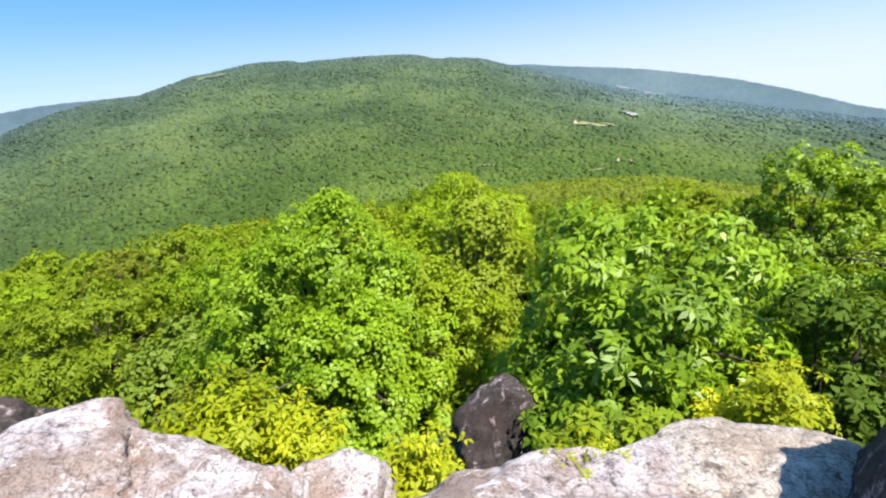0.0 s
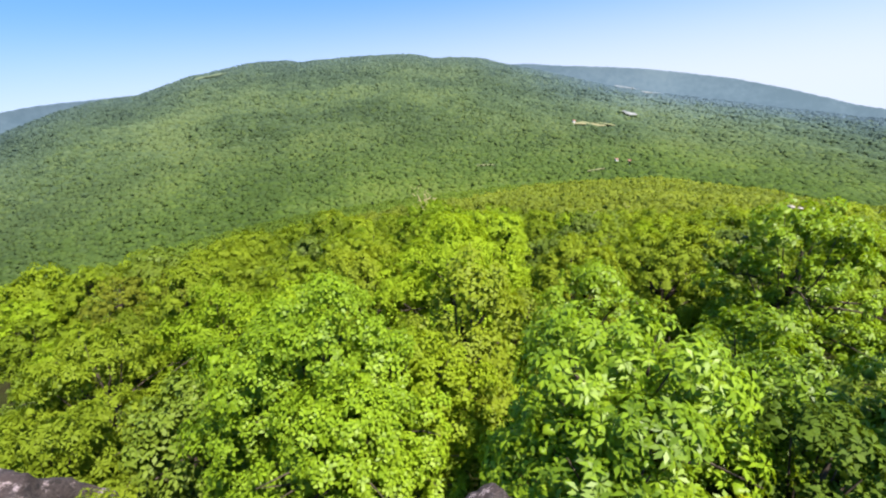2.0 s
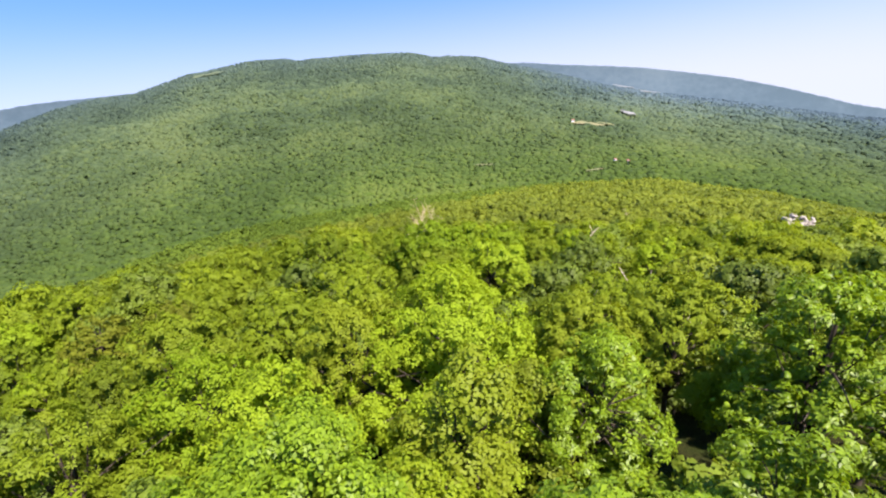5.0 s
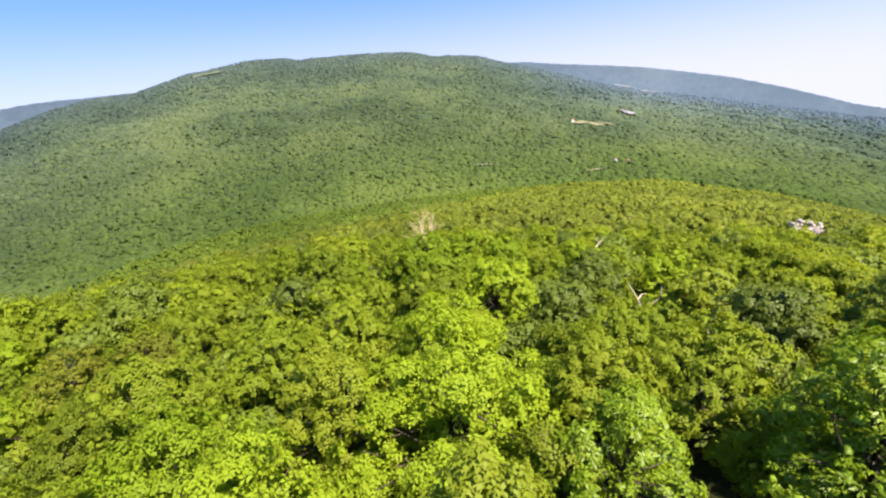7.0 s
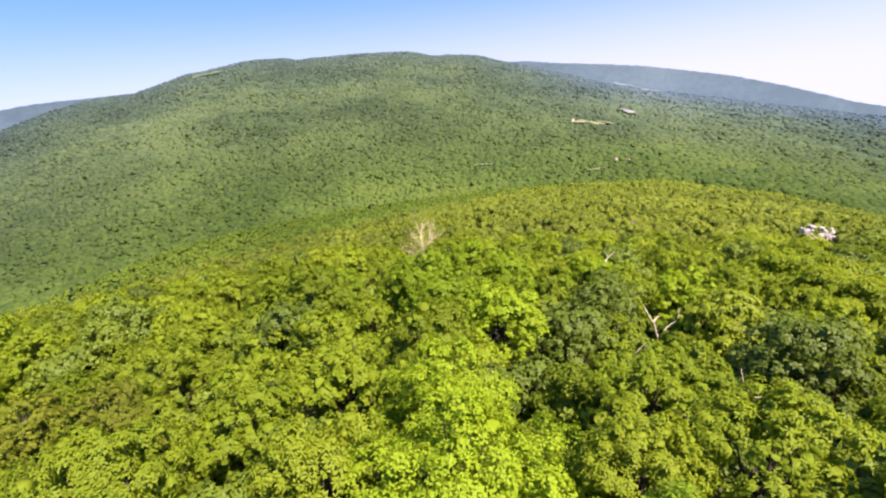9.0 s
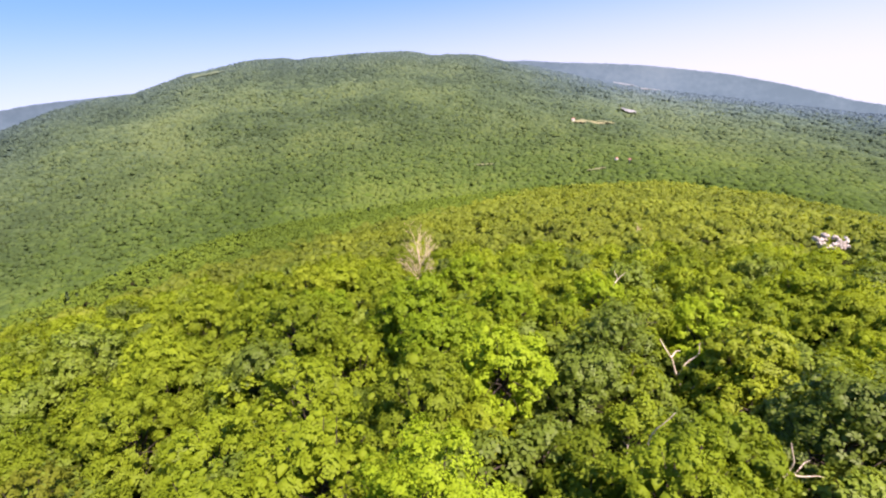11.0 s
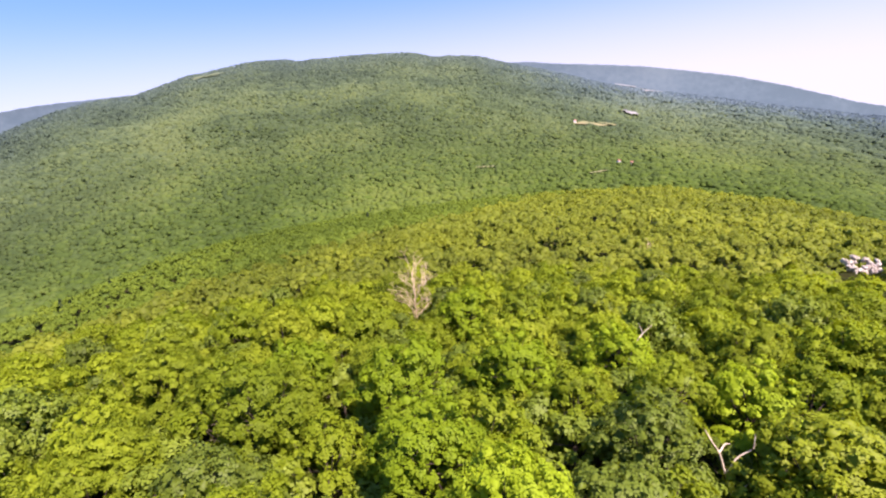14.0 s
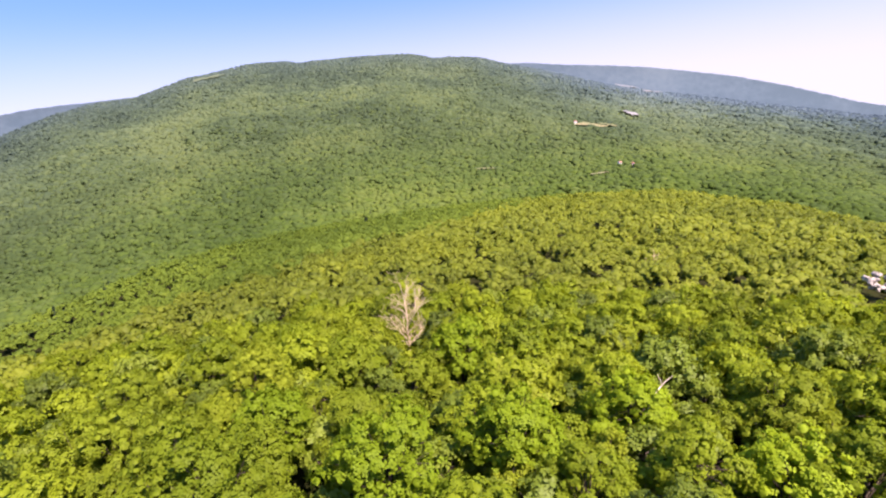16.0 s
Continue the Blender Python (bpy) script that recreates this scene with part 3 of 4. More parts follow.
# the trees right below the overlook: kind, x, y, crown top, crown radius, height
HERO = [
    # the oak at 7.9, 0.7 is added out of view to cast shade
    ("oak", 2.6, 1.7, 0.7, 1.8, 5.0), ("oak", 2.25, 0.6, 0.0, 1.15, 4.2), ("oak", 7.9, 0.7, 3.2, 2.0, 7.6), ("maple", -1.9, 3.6, 0.0, 2.0, 5.0), ("yellow", 0.7, 5.8, -0.25, 1.5, 5.4), ("yellow", 0.1, 4.0, -1.0, 1.2, 4.4), ("maple", -0.75, 3.2, -0.75, 1.25, 4.4), ("maple", -1.3, 2.3, -0.95, 1.15, 3.4),
    ("oak", 9.7, 8.4, 0.45, 2.3, 7.6), ("oak", 5.9, 4.2, -0.7, 1.4, 5.0), ("oak", 5.6, 2.6, -0.7, 1.3, 4.6), ("oak", 2.4, 0.5, -0.65, 1.2, 3.4),
    ("maple", 0.3, 15.6, -2.1, 2.4, 7.0), ("maple", 0.6, 11.0, -1.1, 2.9, 6.4), ("maple", -6.6, 9.6, -2.5, 2.2, 6.0), ("maple", -3.9, 8.0, -1.9, 1.9, 5.6),
    ("oak", -9.0, 7.4, -2.9, 2.2, 5.6), ("oak", 4.4, 9.0, -1.6, 2.0, 6.2), ("yellow", 2.6, 9.0, -2.4, 1.4, 5.0),
    ("dark", -5.2, 5.0, -2.9, 1.6, 4.6), ("oak", -7.8, 4.2, -3.3, 1.6, 4.0), ("dark", 9.5, 3.9, -1.3, 2.0, 6.0),
    ("dark", 4.5, 0.9, -0.1, 1.0, 4.4), ("dark", -0.6, 13.6, -4.9, 1.6, 3.8), ("dark", 1.3, 13.9, -5.0, 1.5, 3.8),
    ("maple", 3.4, 13.4, -3.4, 2.1, 6.4), ("oak", -2.7, 12.2, -2.1, 2.0, 6.2),
]
LABELS = {
    "oak": "leafy chestnut oak with glossy green leaf tufts on the slope",
    "maple": "bright green broad-crowned tree on the slope",
    "fresh": "fresh bright green tree with a full rounded crown",
    "russet": "small tree with dull olive-brown foliage on the slope",
    "yellow": "yellow-green tree with a loose sunlit crown",
    "dark": "deep green tree with some shade put into its leaf colour",
}
MATS = {"fresh": LEAF_FRESH, "russet": LEAF_RUSSET, "oak": LEAF_OAK, "maple": LEAF_MAPLE, "yellow": LEAF_YELLOW, "dark": LEAF_DARK}
NEAR = {
    "oak": leaf_material("near_oak_leaf", (0.09, 0.16, 0.008), (0.15, 0.25, 0.01), (0.21, 0.32, 0.014), 0.44, 0.36, 0.7, None, 0.27, 0.5),
    "maple": leaf_material("near_maple_leaf", (0.121, 0.204, 0.011), (0.185, 0.297, 0.0132), (0.244, 0.369, 0.0176), 0.48, 0.42, 0.7, None, 0.22, 0.5),
    "yellow": leaf_material("near_yellow_leaf", (0.16, 0.23, 0.01), (0.215, 0.3, 0.013), (0.27, 0.36, 0.014), 0.55, 0.44, 0.5, None, 0.12, 0.5),
    # deep green, darkened further to carry the shade of the hollows
    "dark": leaf_material("near_shade_toned_leaf", (0.042, 0.075, 0.009), (0.07, 0.118, 0.011), (0.1, 0.155, 0.012), 0.6, 0.26, 0.5, None, 0.08, 0.5),
}
LEAF = {"oak": (7, 0.13, 0.2), "maple": (4, 0.088, 0.31), "yellow": (3, 0.09, 0.34), "dark": (4, 0.115, 0.28)}
for kind, x, y, top, rad, high in HERO:
    lv, ln, wd = LEAF[kind]
    close = math.hypot(x, y + 3.6) < 9
    grow = 1.0 if close else 1.12 if kind == "oak" else 1.35
    t = tree("oak_tree" if kind == "oak" else "tree", LABELS[kind], rng, high, rad, high * 0.3, 20, 4.6 if close and kind == "oak" else 4.3 if close else 2.9, lv, ln * grow, wd, NEAR[kind] if close or kind == "oak" and x > 0 else LEAF_FRESH if kind == "maple" else MATS[kind], close and kind == "oak", 0.08 + 0.02 * rad, "tree", 1.7)
    tagged(t, group="trees below the overlook")
    place(t, x, y, top - high, 0, 1)

# the slope's trees: a few grown forms, set out again and again
def grown(kinds, height, radius, lobes, dense, leaves, length, width):
    made = []
    for kind in kinds:
        t = tree("oak_tree" if kind == "oak" else "tree", LABELS[kind], rng, height, radius, height * 0.38, lobes, dense, leaves, length, LEAF.get(kind, LEAF["maple"])[2] * width, MATS[kind], False, 0.15)
        made.append(tagged(t, group="trees of the slope"))
    return made


CLOSE_KINDS, FORM_KINDS = ["oak", "maple", "yellow", "oak", "fresh", "russet"], ["oak", "maple", "oak", "yellow", "dark", "maple", "fresh"]
CLOSE_FORMS = grown(CLOSE_KINDS, 7.0, 2.4, 22, 1.9, 6, 0.14, 1.25)
FORMS = grown(FORM_KINDS, 8.4, 3.0, 22, 1.9, 5, 0.175, 1.3)
FAR_FORMS = grown(["oak", "maple", "yellow", "dark", "maple"], 8.6, 3.5, 20, 1.7, 4, 0.27, 1.25)
YOUNG_FORMS = grown(["oak", "dark"], 4.4, 1.7, 9, 1.4, 5, 0.24, 1.3)


# where the crowns stand apart: round the dead wood and over the dark hollows
GAPS = [(13.2, 27.5, 2.8), (7.0, 8.2, 2.4), (11.6, 12.8, 1.8), (10.2, 15.0, 1.9), (21.6, 38.6, 2.7), (-14.0, 27.0, 1.8), (-3.6, 22.0, 1.6), (-2.5, 61.8, 3.2), (2.0, 48.4, 3.4), (-3.0, 37.9, 3.0), (-2.2, 28.0, 2.7), (0.7, 26.2, 2.6), (23.1, 39.5, 3.2), (15.8, 24.0, 2.0), (15.3, 31.2, 2.7), (7.8, 18.8, 1.8), (11.8, 16.6, 1.6)]


# trees that stand out one by one: kind, x, y, crown top, crown radius
PLANTED = [
    ("fresh", -1.0, 35.6, -6.2, 2.9), ("fresh", 3.3, 56.8, -12.7, 3.0), ("fresh", 5.3, 38.9, -7.6, 2.7), ("maple", 8.4, 35.2, -8.2, 2.2), ("fresh", 13.6, 43.2, -9.5, 2.8),
    ("oak", 23.6, 43.6, -9.4, 3.0), ("oak", -12.4, 47.6, -10.6, 2.9), ("oak", -23.5, 49.2, -13.6, 2.8), ("maple", -9.0, 34.4, -7.0, 2.6),
    ("maple", 14.0, 36.2, -7.8, 2.4), ("oak", -0.4, 22.6, -4.3, 2.6), ("oak", 5.0, 11.9, -1.9, 1.9), ("oak", 8.1, 12.2, -1.4, 2.2),
    ("maple", 7.4, 16.7, -3.1, 2.0), ("oak", -8.9, 13.0, -3.0, 2.2), ("oak", -15.2, 25.7, -8.3, 2.6), ("maple", -8.5, 21.2, -6.3, 2.4), ("maple", -3.3, 18.4, -3.6, 2.3), ("maple", -6.4, 16.6, -4.1, 2.0), ("russet", -12.0, 17.3, -4.7, 1.5), ("russet", -15.6, 17.6, -5.6, 1.3), ("fresh", 0.2, 28.6, -4.9, 2.6), ("fresh", 3.2, 25.2, -4.4, 2.6),
]


STANDING = set()


ROOTS = []


def stand(form, m, wide=2.9):
    """The grown form itself where it is first wanted, then copies of it."""
    t = copy_thing(form, m) if form.name in STANDING else form
    STANDING.add(form.name)
    t.matrix_basis = m
    ROOTS.append((m.translation.x, m.translation.y, wide * m.to_scale().x))


def plant(kind, x, y, top, radius):
    forms, kinds, tall, wide = (CLOSE_FORMS, CLOSE_KINDS, 7.0, 2.4) if y < 20 else (FORMS, FORM_KINDS, 8.4, 3.0)
    size = radius / wide
    stand(forms[kinds.index(kind)], pose(x, y, top - tall * size, 0, 0, (x * 71 + y * 37) % 360) @ Matrix.Scale(size, 4))


def set_out(forms, tall, r0, r1, spacing, half, weights):
    prng = np.random.RandomState(int(r0 * 7))
    x, y = scatter(r0, r1, spacing, half, prng)
    z = ground_z(x, y)
    for px, py, pz in zip(x, y, z):
        if any(math.hypot(px - h[1], py - h[2]) < h[4] + 1.1 for h in HERO) or any(math.hypot(px - g[0], py - g[1]) < g[2] for g in GAPS) or any(math.hypot(px - q[1], py - q[2]) < q[4] + 0.7 for q in PLANTED) or py < 3.5:
            continue
        form = forms[prng.choice(len(forms), p=weights)]
        size = prng.uniform(0.82, 1.16)
        top = float(canopy(np.array([px]), np.array([py]))[0]) + prng.uniform(-1.5, 0.7)
        stand(form, pose(px, py, min(top - tall * size, pz + 2.0), 0, 0, prng.uniform(0, 360)) @ Matrix.Scale(size, 4))


for spot in PLANTED:
    plant(*spot)
set_out(CLOSE_FORMS, 7.0, 9.0, 20, 3.7, radians(54), [0.37, 0.28, 0.05, 0.22, 0.08, 0.0])
set_out(FORMS, 8.4, 20, 45, 4.8, radians(52), [0.21, 0.19, 0.19, 0.06, 0.13, 0.15, 0.07])
set_out(FAR_FORMS, 8.6, 45, 84, 5.0, radians(49), [0.28, 0.26, 0.07, 0.13, 0.26])


def undergrowth():
    """Young trees in the holes that the grown ones leave, well below their tops."""
    prng = np.random.RandomState(314)
    ROOTS.extend((h[1], h[2], h[4]) for h in HERO)
    x, y = scatter(9.0, 56, 2.4, radians(48), prng)
    for px, py in zip(x, y):
        if py < 4.5 or any(math.hypot(px - a, py - b) < 0.9 * r for a, b, r in ROOTS):
            continue
        hollow = any(math.hypot(px - g[0], py - g[1]) < g[2] for g in GAPS)
        size = prng.uniform(0.85, 1.2)
        top = float(canopy(np.array([px]), np.array([py]))[0]) - prng.uniform(1.6, 2.6) - (1.7 if hollow else 0)
        stand(YOUNG_FORMS[prng.choice(2)], pose(px, py, top - 4.4 * size, 0, 0, prng.uniform(0, 360)) @ Matrix.Scale(size, 4), 1.9)


undergrowth()
for form in CLOSE_FORMS + FORMS + FAR_FORMS + YOUNG_FORMS:
    if form.name not in STANDING:
        for ob in (*form.children, form):
            bpy.data.objects.remove(ob)


OPEN = [(60.5, 74.5, 4.6), (56.5, 69.5, 3.6), (52.0, 64.5, 2.6)]   # before the pale outcrop


def build_brow_woods(name, label, r0, r1, subs, tufts, leaf, seed, sunny, mat):
    """The woods from the slope's foot to the brow, too many to count."""
    prng = np.random.RandomState(seed)
    x, y = scatter(r0, r1, 5.2, radians(48), prng)
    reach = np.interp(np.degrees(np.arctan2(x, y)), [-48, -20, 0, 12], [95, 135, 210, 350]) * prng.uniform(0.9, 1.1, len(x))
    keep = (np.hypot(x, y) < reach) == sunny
    for ox, oy, gap in OPEN:
        keep &= np.hypot(x - ox, y - oy) > gap
    x, y = x[keep], y[keep]
    n = len(x)
    z = canopy(x, y)
    size = prng.uniform(2.4, 3.9, n)
    a = prng.uniform(0, 6.28, (n, subs))
    q = size[:, None] * np.concatenate([np.zeros((n, 1)), prng.uniform(0.25, 0.95, (n, subs - 1))], 1)
    top = z - size * 0.3 + prng.uniform(-1.3, 0.9, n)
    c = np.stack([x[:, None] + q * np.cos(a), y[:, None] + q * np.sin(a), top[:, None] - 0.75 * q * q / size[:, None] + prng.uniform(-0.5, 0.4, (n, subs))], -1)
    rad = size[:, None] * prng.uniform(0.75, 1.3, (n, subs)) / math.sqrt(subs)
    cv, cf, cn = clumps(c.reshape(-1, 3), rad.ravel() * 0.8, prng, 1, 0.8, 0.6, 0.42)
    d = prng.normal(0, 1, (n, subs, tufts, 3)); d[..., 2] = np.abs(d[..., 2]) * 1.1 - 0.2
    d = unit(d)
    p = (c[:, :, None] + d * rad[:, :, None, None] * prng.uniform(0.7, 1.05, (n, subs, tufts, 1))).reshape(-1, 3)
    nrm = unit(d.reshape(-1, 3) + np.array([0, 0, 0.6]))
    far = np.repeat(np.interp(np.hypot(x, y), [r0, r1], leaf), subs * tufts)
    v, f, nv = rosettes(p - nrm * 0.1, nrm, 3, far, 0.42, prng, False, 0.5)
    v, f, nv = np.concatenate([v, cv]), np.concatenate([f, cf + len(v)]), np.concatenate([nv, cn])
    tagged(new(name, mesh_np(name, v, f, [mat], True, nv)), label, "woods", kind="stuff")


# lit and unlit looks are put into two leaf colours, golden and darker green
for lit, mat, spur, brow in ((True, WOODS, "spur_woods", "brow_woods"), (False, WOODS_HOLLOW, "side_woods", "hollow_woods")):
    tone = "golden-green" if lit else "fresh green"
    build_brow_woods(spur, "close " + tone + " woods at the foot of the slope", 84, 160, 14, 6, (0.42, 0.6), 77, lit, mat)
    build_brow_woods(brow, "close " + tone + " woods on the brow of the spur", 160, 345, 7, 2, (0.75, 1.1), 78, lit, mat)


# ---------------------------------------------------------------- rocks
def boulder(name, label, centre, size, turn, seed, mat, detail=5, planes=9, rough=0.09, flat=1.0):
    """A weathered block: a ball cut by flat faces, then worn and pitted."""
    brng = random.Random(seed)
    bm = bmesh.new()
    bmesh.ops.create_icosphere(bm, subdivisions=detail, radius=1)
    cuts = [(Vector((brng.gauss(0, 1), brng.gauss(0, 1), brng.gauss(0, 0.8))).normalized(), brng.uniform(0.5, 0.82)) for _ in range(planes)]
    off = Vector((seed * 3.7, seed * 1.3, seed * 2.1))
    for v in bm.verts:
        p = v.co.copy()
        for n, d in cuts:
            over = p.dot(n) - d
            if over > 0:
                p -= n * over * 0.92
        p.z = min(p.z, flat + 0.12 * (p.z - flat))
        w = noise.fractal(p * 1.6 + off, 0.9, 2.1, 5) * rough * 1.6
        crack = abs(noise.noise(p * 2.3 + off * 2)) ** 0.6
        p += v.co * (w - 0.05 * max(0.0, 1 - crack / 0.3) ** 2)
        p += v.co * (abs(noise.noise(Vector((p.x * 1.5, p.y * 1.5, p.z * 7)) + off)) - 0.25) * rough * 0.55
        p += noise.noise_vector(p * 9 + off) * rough * 0.22
        v.co = p
    me = bpy.data.meshes.new(name)
    bm.to_mesh(me)
    bm.free()
    me.materials.append(mat)
    for q in me.polygons:
        q.use_smooth = True
    ob = new(name, me)
    ob.matrix_basis = pose(*centre, *turn) @ Matrix.Diagonal((*size, 1))
    return tagged(ob, label, "rock")


boulder("rock_slab", "small pinkish sandstone step below the ledge", (-0.45, -1.65, -0.42), (0.42, 0.35, 0.34), (0, 0, 20), 27, ROCK, 4)
PALE = "pale grey weathered sandstone boulder at the cliff edge"
boulder("boulder", PALE, (-2.14, -2.0, -0.28), (1.0, 0.62, 0.62), (8, -2, 20), 3, ROCK, 6, rough=0.105)
boulder("boulder", PALE, (-2.75, -1.75, -0.1), (0.5, 0.45, 0.55), (0, 10, 50), 5, ROCK)
boulder("rock_slab", "low cracked sandstone slab sloping to the drop", (-0.98, -1.98, -0.3), (0.85, 0.6, 0.45), (0, 18, -15), 7, ROCK, 6, rough=0.12)
boulder("rock_slab", "broad flat sandstone ledge with ochre stains", (0.72, -2.42, 0.0), (1.45, 0.72, 0.62), (3, 5, 4), 9, ROCK, 6, flat=0.46)
boulder("rock_slab", "tan weathered sandstone slab at the ledge end", (1.62, -2.22, -0.05), (0.72, 0.58, 0.72), (2, -3, -12), 29, ROCK_TAN, 5, rough=0.06, flat=0.4)
boulder("boulder", "boulder with shade in its dark colour and a lichened crest", (1.95, -2.45, 0.34), (0.62, 0.5, 1.08), (0, 14, 15), 11, ROCK_SHADE_TONED)
boulder("boulder", "small grey stone lodged between shrubs at the edge", (-0.42, -1.4, -0.75), (0.45, 0.3, 0.32), (0, 0, 30), 13, ROCK, 4)
boulder("boulder", "lichen-spotted boulder below the ledge, shade in its dark brown colour", (0.84, 0.6, -2.3), (0.66, 0.6, 1.1), (0, 0, 10), 23, ROCK_SHADE_TONED, 5, 8, 0.07)
# a narrow rock put where the pale broken stump stands
boulder("boulder", "tan sunlit rock face in place of the pale stump beside the dark boulder", (0.23, 0.9, -2.75), (0.17, 0.2, 0.8), (0, 0, 40), 17, ROCK, 4)
boulder("outcrop", "steep rock outcrop beside the slope's trees, shade in its dark colour", (-7.6, 2.4, -4.6), (2.3, 1.6, 1.9), (0, 24, 30), 19, ROCK_SHADE_TONED)
boulder("boulder", PALE, (2.6, -3.3, 0.0), (0.7, 0.6, 0.5), (0, 0, 12), 21, ROCK, 4)
boulder("boulder", PALE, (-1.9, -3.6, -0.1), (0.9, 0.8, 0.4), (0, 0, 70), 22, ROCK, 4)
boulder("rock_slab", "broad flat sandstone ledge underfoot", (0.3, -3.9, -0.35), (1.6, 1.1, 0.45), (0, 0, 5), 23, ROCK, 4)


# the pale outcrop on the spur
prng = random.Random(4)
for k in range(30):
    u, w = prng.uniform(-1, 1), prng.uniform(0, 1)
    x, y = 63.5 + 2.7 * u, 78.2 + 1.5 * w
    boulder("outcrop_block", "pale broken rock of an outcrop among the trees", (x, y, -20.2 + 1.9 * w * (1 - 0.4 * u * u) + prng.uniform(-0.3, 0.3)), (prng.uniform(0.3, 0.62), prng.uniform(0.3, 0.6), prng.uniform(0.25, 0.7)), (prng.uniform(-35, 35), prng.uniform(-35, 35), prng.uniform(0, 180)), 40 + k, ROCK_FAR, 3, 16, 0.04)["group"] = "blocks of the outcrop"


# ---------------------------------------------------------------- shrubs on the ledge
def shrub(label, x, y, z, radius, height, seed, mat, leaf=0.064):
    srng = np.random.RandomState(seed)
    t = tagged(new("shrub"), label, "shrub", group="shrubs at the cliff edge")
    pieces, cen, nor = [], [], []
    for k in range(int(26 * radius / 0.4)):
        a, q = srng.uniform(0, 6.28), math.sqrt(srng.uniform(0, 1))
        e = np.array([math.cos(a) * q * radius, math.sin(a) * q * radius, height * srng.uniform(0.55, 1.0) * (1 - 0.35 * q * q)])
        tt = np.linspace(0, 1, 4)[:, None]
        p = e * tt * np.array([1, 1, 1]) + np.array([0, 0, 0.1 * height]) * np.sin(tt * 3.14)
        pieces.append(tube(p, np.linspace(0.008, 0.003, 4), 4))
        m = srng.randint(12, 20)
        w = srng.uniform(0.4, 1.0, (m, 1))
        cen.append(e * w + srng.normal(0, 0.05, (m, 3)))
        nor.append(unit(e[None] / np.linalg.norm(e) + np.array([0, 0, 0.4]) + srng.normal(0, 0.3, (m, 3))))
    v, f, nv = rosettes(np.concatenate(cen), np.concatenate(nor), 6, leaf, 0.22, srng, True, 0.9)
    part("foliage", mesh_np("foliage", v, f, [mat], True, nv), t)
    v, f = joined(pieces)
    part("woody_base", mesh_np("woody_base", v, f, [BARK], True), t)
    t.matrix_basis = pose(x, y, z)


YG = "yellow-green leafy shrub rooted in the rock edge"
shrub(YG, -1.25, -1.15, -0.62, 0.42, 0.75, 1, LEAF_SHRUB)
shrub(YG, -0.9, -0.95, -0.85, 0.4, 0.75, 2, LEAF_SHRUB)
shrub(YG, 0.03, -1.05, -1.15, 0.38, 0.9, 3, LEAF_SHRUB)
shrub(YG, -0.3, -0.6, -1.7, 0.3, 0.65, 4, LEAF_SHRUB)
shrub(YG, 2.75, -0.6, -0.85, 0.32, 0.8, 5, LEAF_SHRUB, 0.06)
shrub(YG, 2.45, -0.35, -1.25, 0.3, 0.7, 6, LEAF_SHRUB, 0.06)
shrub(YG, 3.05, -0.2, -1.1, 0.3, 0.75, 7, LEAF_SHRUB, 0.06)
shrub("green broad-leaved sprout at the foot of the ledge", 1.2, -1.0, -0.95, 0.3, 0.6, 8, LEAF_OAK, 0.09)
shrub("green broad-leaved sprout at the foot of the ledge", 1.7, -0.9, -1.0, 0.3, 0.65, 9, LEAF_OAK, 0.09)
shrub("olive shrub on the slope beside the outcrop", -5.4, 2.4, -4.2, 0.8, 1.1, 10, LEAF_YELLOW, 0.1)
shrub("olive shrub on the slope beside the outcrop", -4.2, 1.6, -3.9, 0.7, 1.0, 11, LEAF_YELLOW, 0.1)
shrub("olive shrub on the slope beside the outcrop", -6.6, 1.2, -3.0, 0.5, 0.8, 12, LEAF_SHRUB, 0.1)
shrub("low sprig of yellowing leaves in a crack of the ledge", 0.9, -1.97, 0.2, 0.12, 0.05, 13, LEAF_SHRUB, 0.024)
shrub("low sprig of yellowing leaves in a crack of the ledge", 0.76, -1.99, 0.2, 0.1, 0.04, 14, LEAF_SHRUB, 0.024)


# ---------------------------------------------------------------- dead trees
def dead_tree(label, x, y, z, height, spread, seed, mat, girth, levels, lean=(0, 0), kids=4, arms=0):
    drng = np.random.RandomState(seed)
    t = tagged(new("dead_tree"), label, "dead tree")

    def grow(p0, d, length, rad, level, out):
        steps = 6
        pts = [p0]
        for k in range(steps):
            d = unit(d + drng.normal(0, 0.13, 3) + np.array([0, 0, 0.04]))
            pts.append(pts[-1] + d * length / steps)
        out.append(tube(pts, np.linspace(rad, rad * 0.35, steps + 1), 5))
        if level:
            for k in range(kids):
                q = drng.uniform(0.35, 0.95)
                i = min(int(q * steps), steps - 1)
                side = unit(drng.normal(0, 1, 3) * np.array([1, 1, 0.3]))
                grow(pts[i], unit(d * 0.8 + side * spread), length * drng.uniform(0.4, 0.65), rad * 0.55, level - 1, out)

    trunk, branches = [], []
    d0 = unit(np.array([lean[0], lean[1], 1.0]))
    grow(np.zeros(3), d0, height * 0.75, girth, 0, trunk)
    arms = arms or kids + 2
    for k in range(arms):
        q = 0.3 + 0.7 * k / (arms - 1)
        side = unit(drng.normal(0, 1, 3) * np.array([1, 1, 0.1]))
        grow(d0 * height * 0.72 * q, unit(d0 + side * spread), height * drng.uniform(0.3, 0.5), girth * 0.5, levels, branches)
    part("trunk", mesh_np("trunk", *joined(trunk), [mat], True), t)
    part("bare_crown", mesh_np("bare_crown", *joined(branches), [mat], True), t)
    t.matrix_basis = pose(x, y, z)


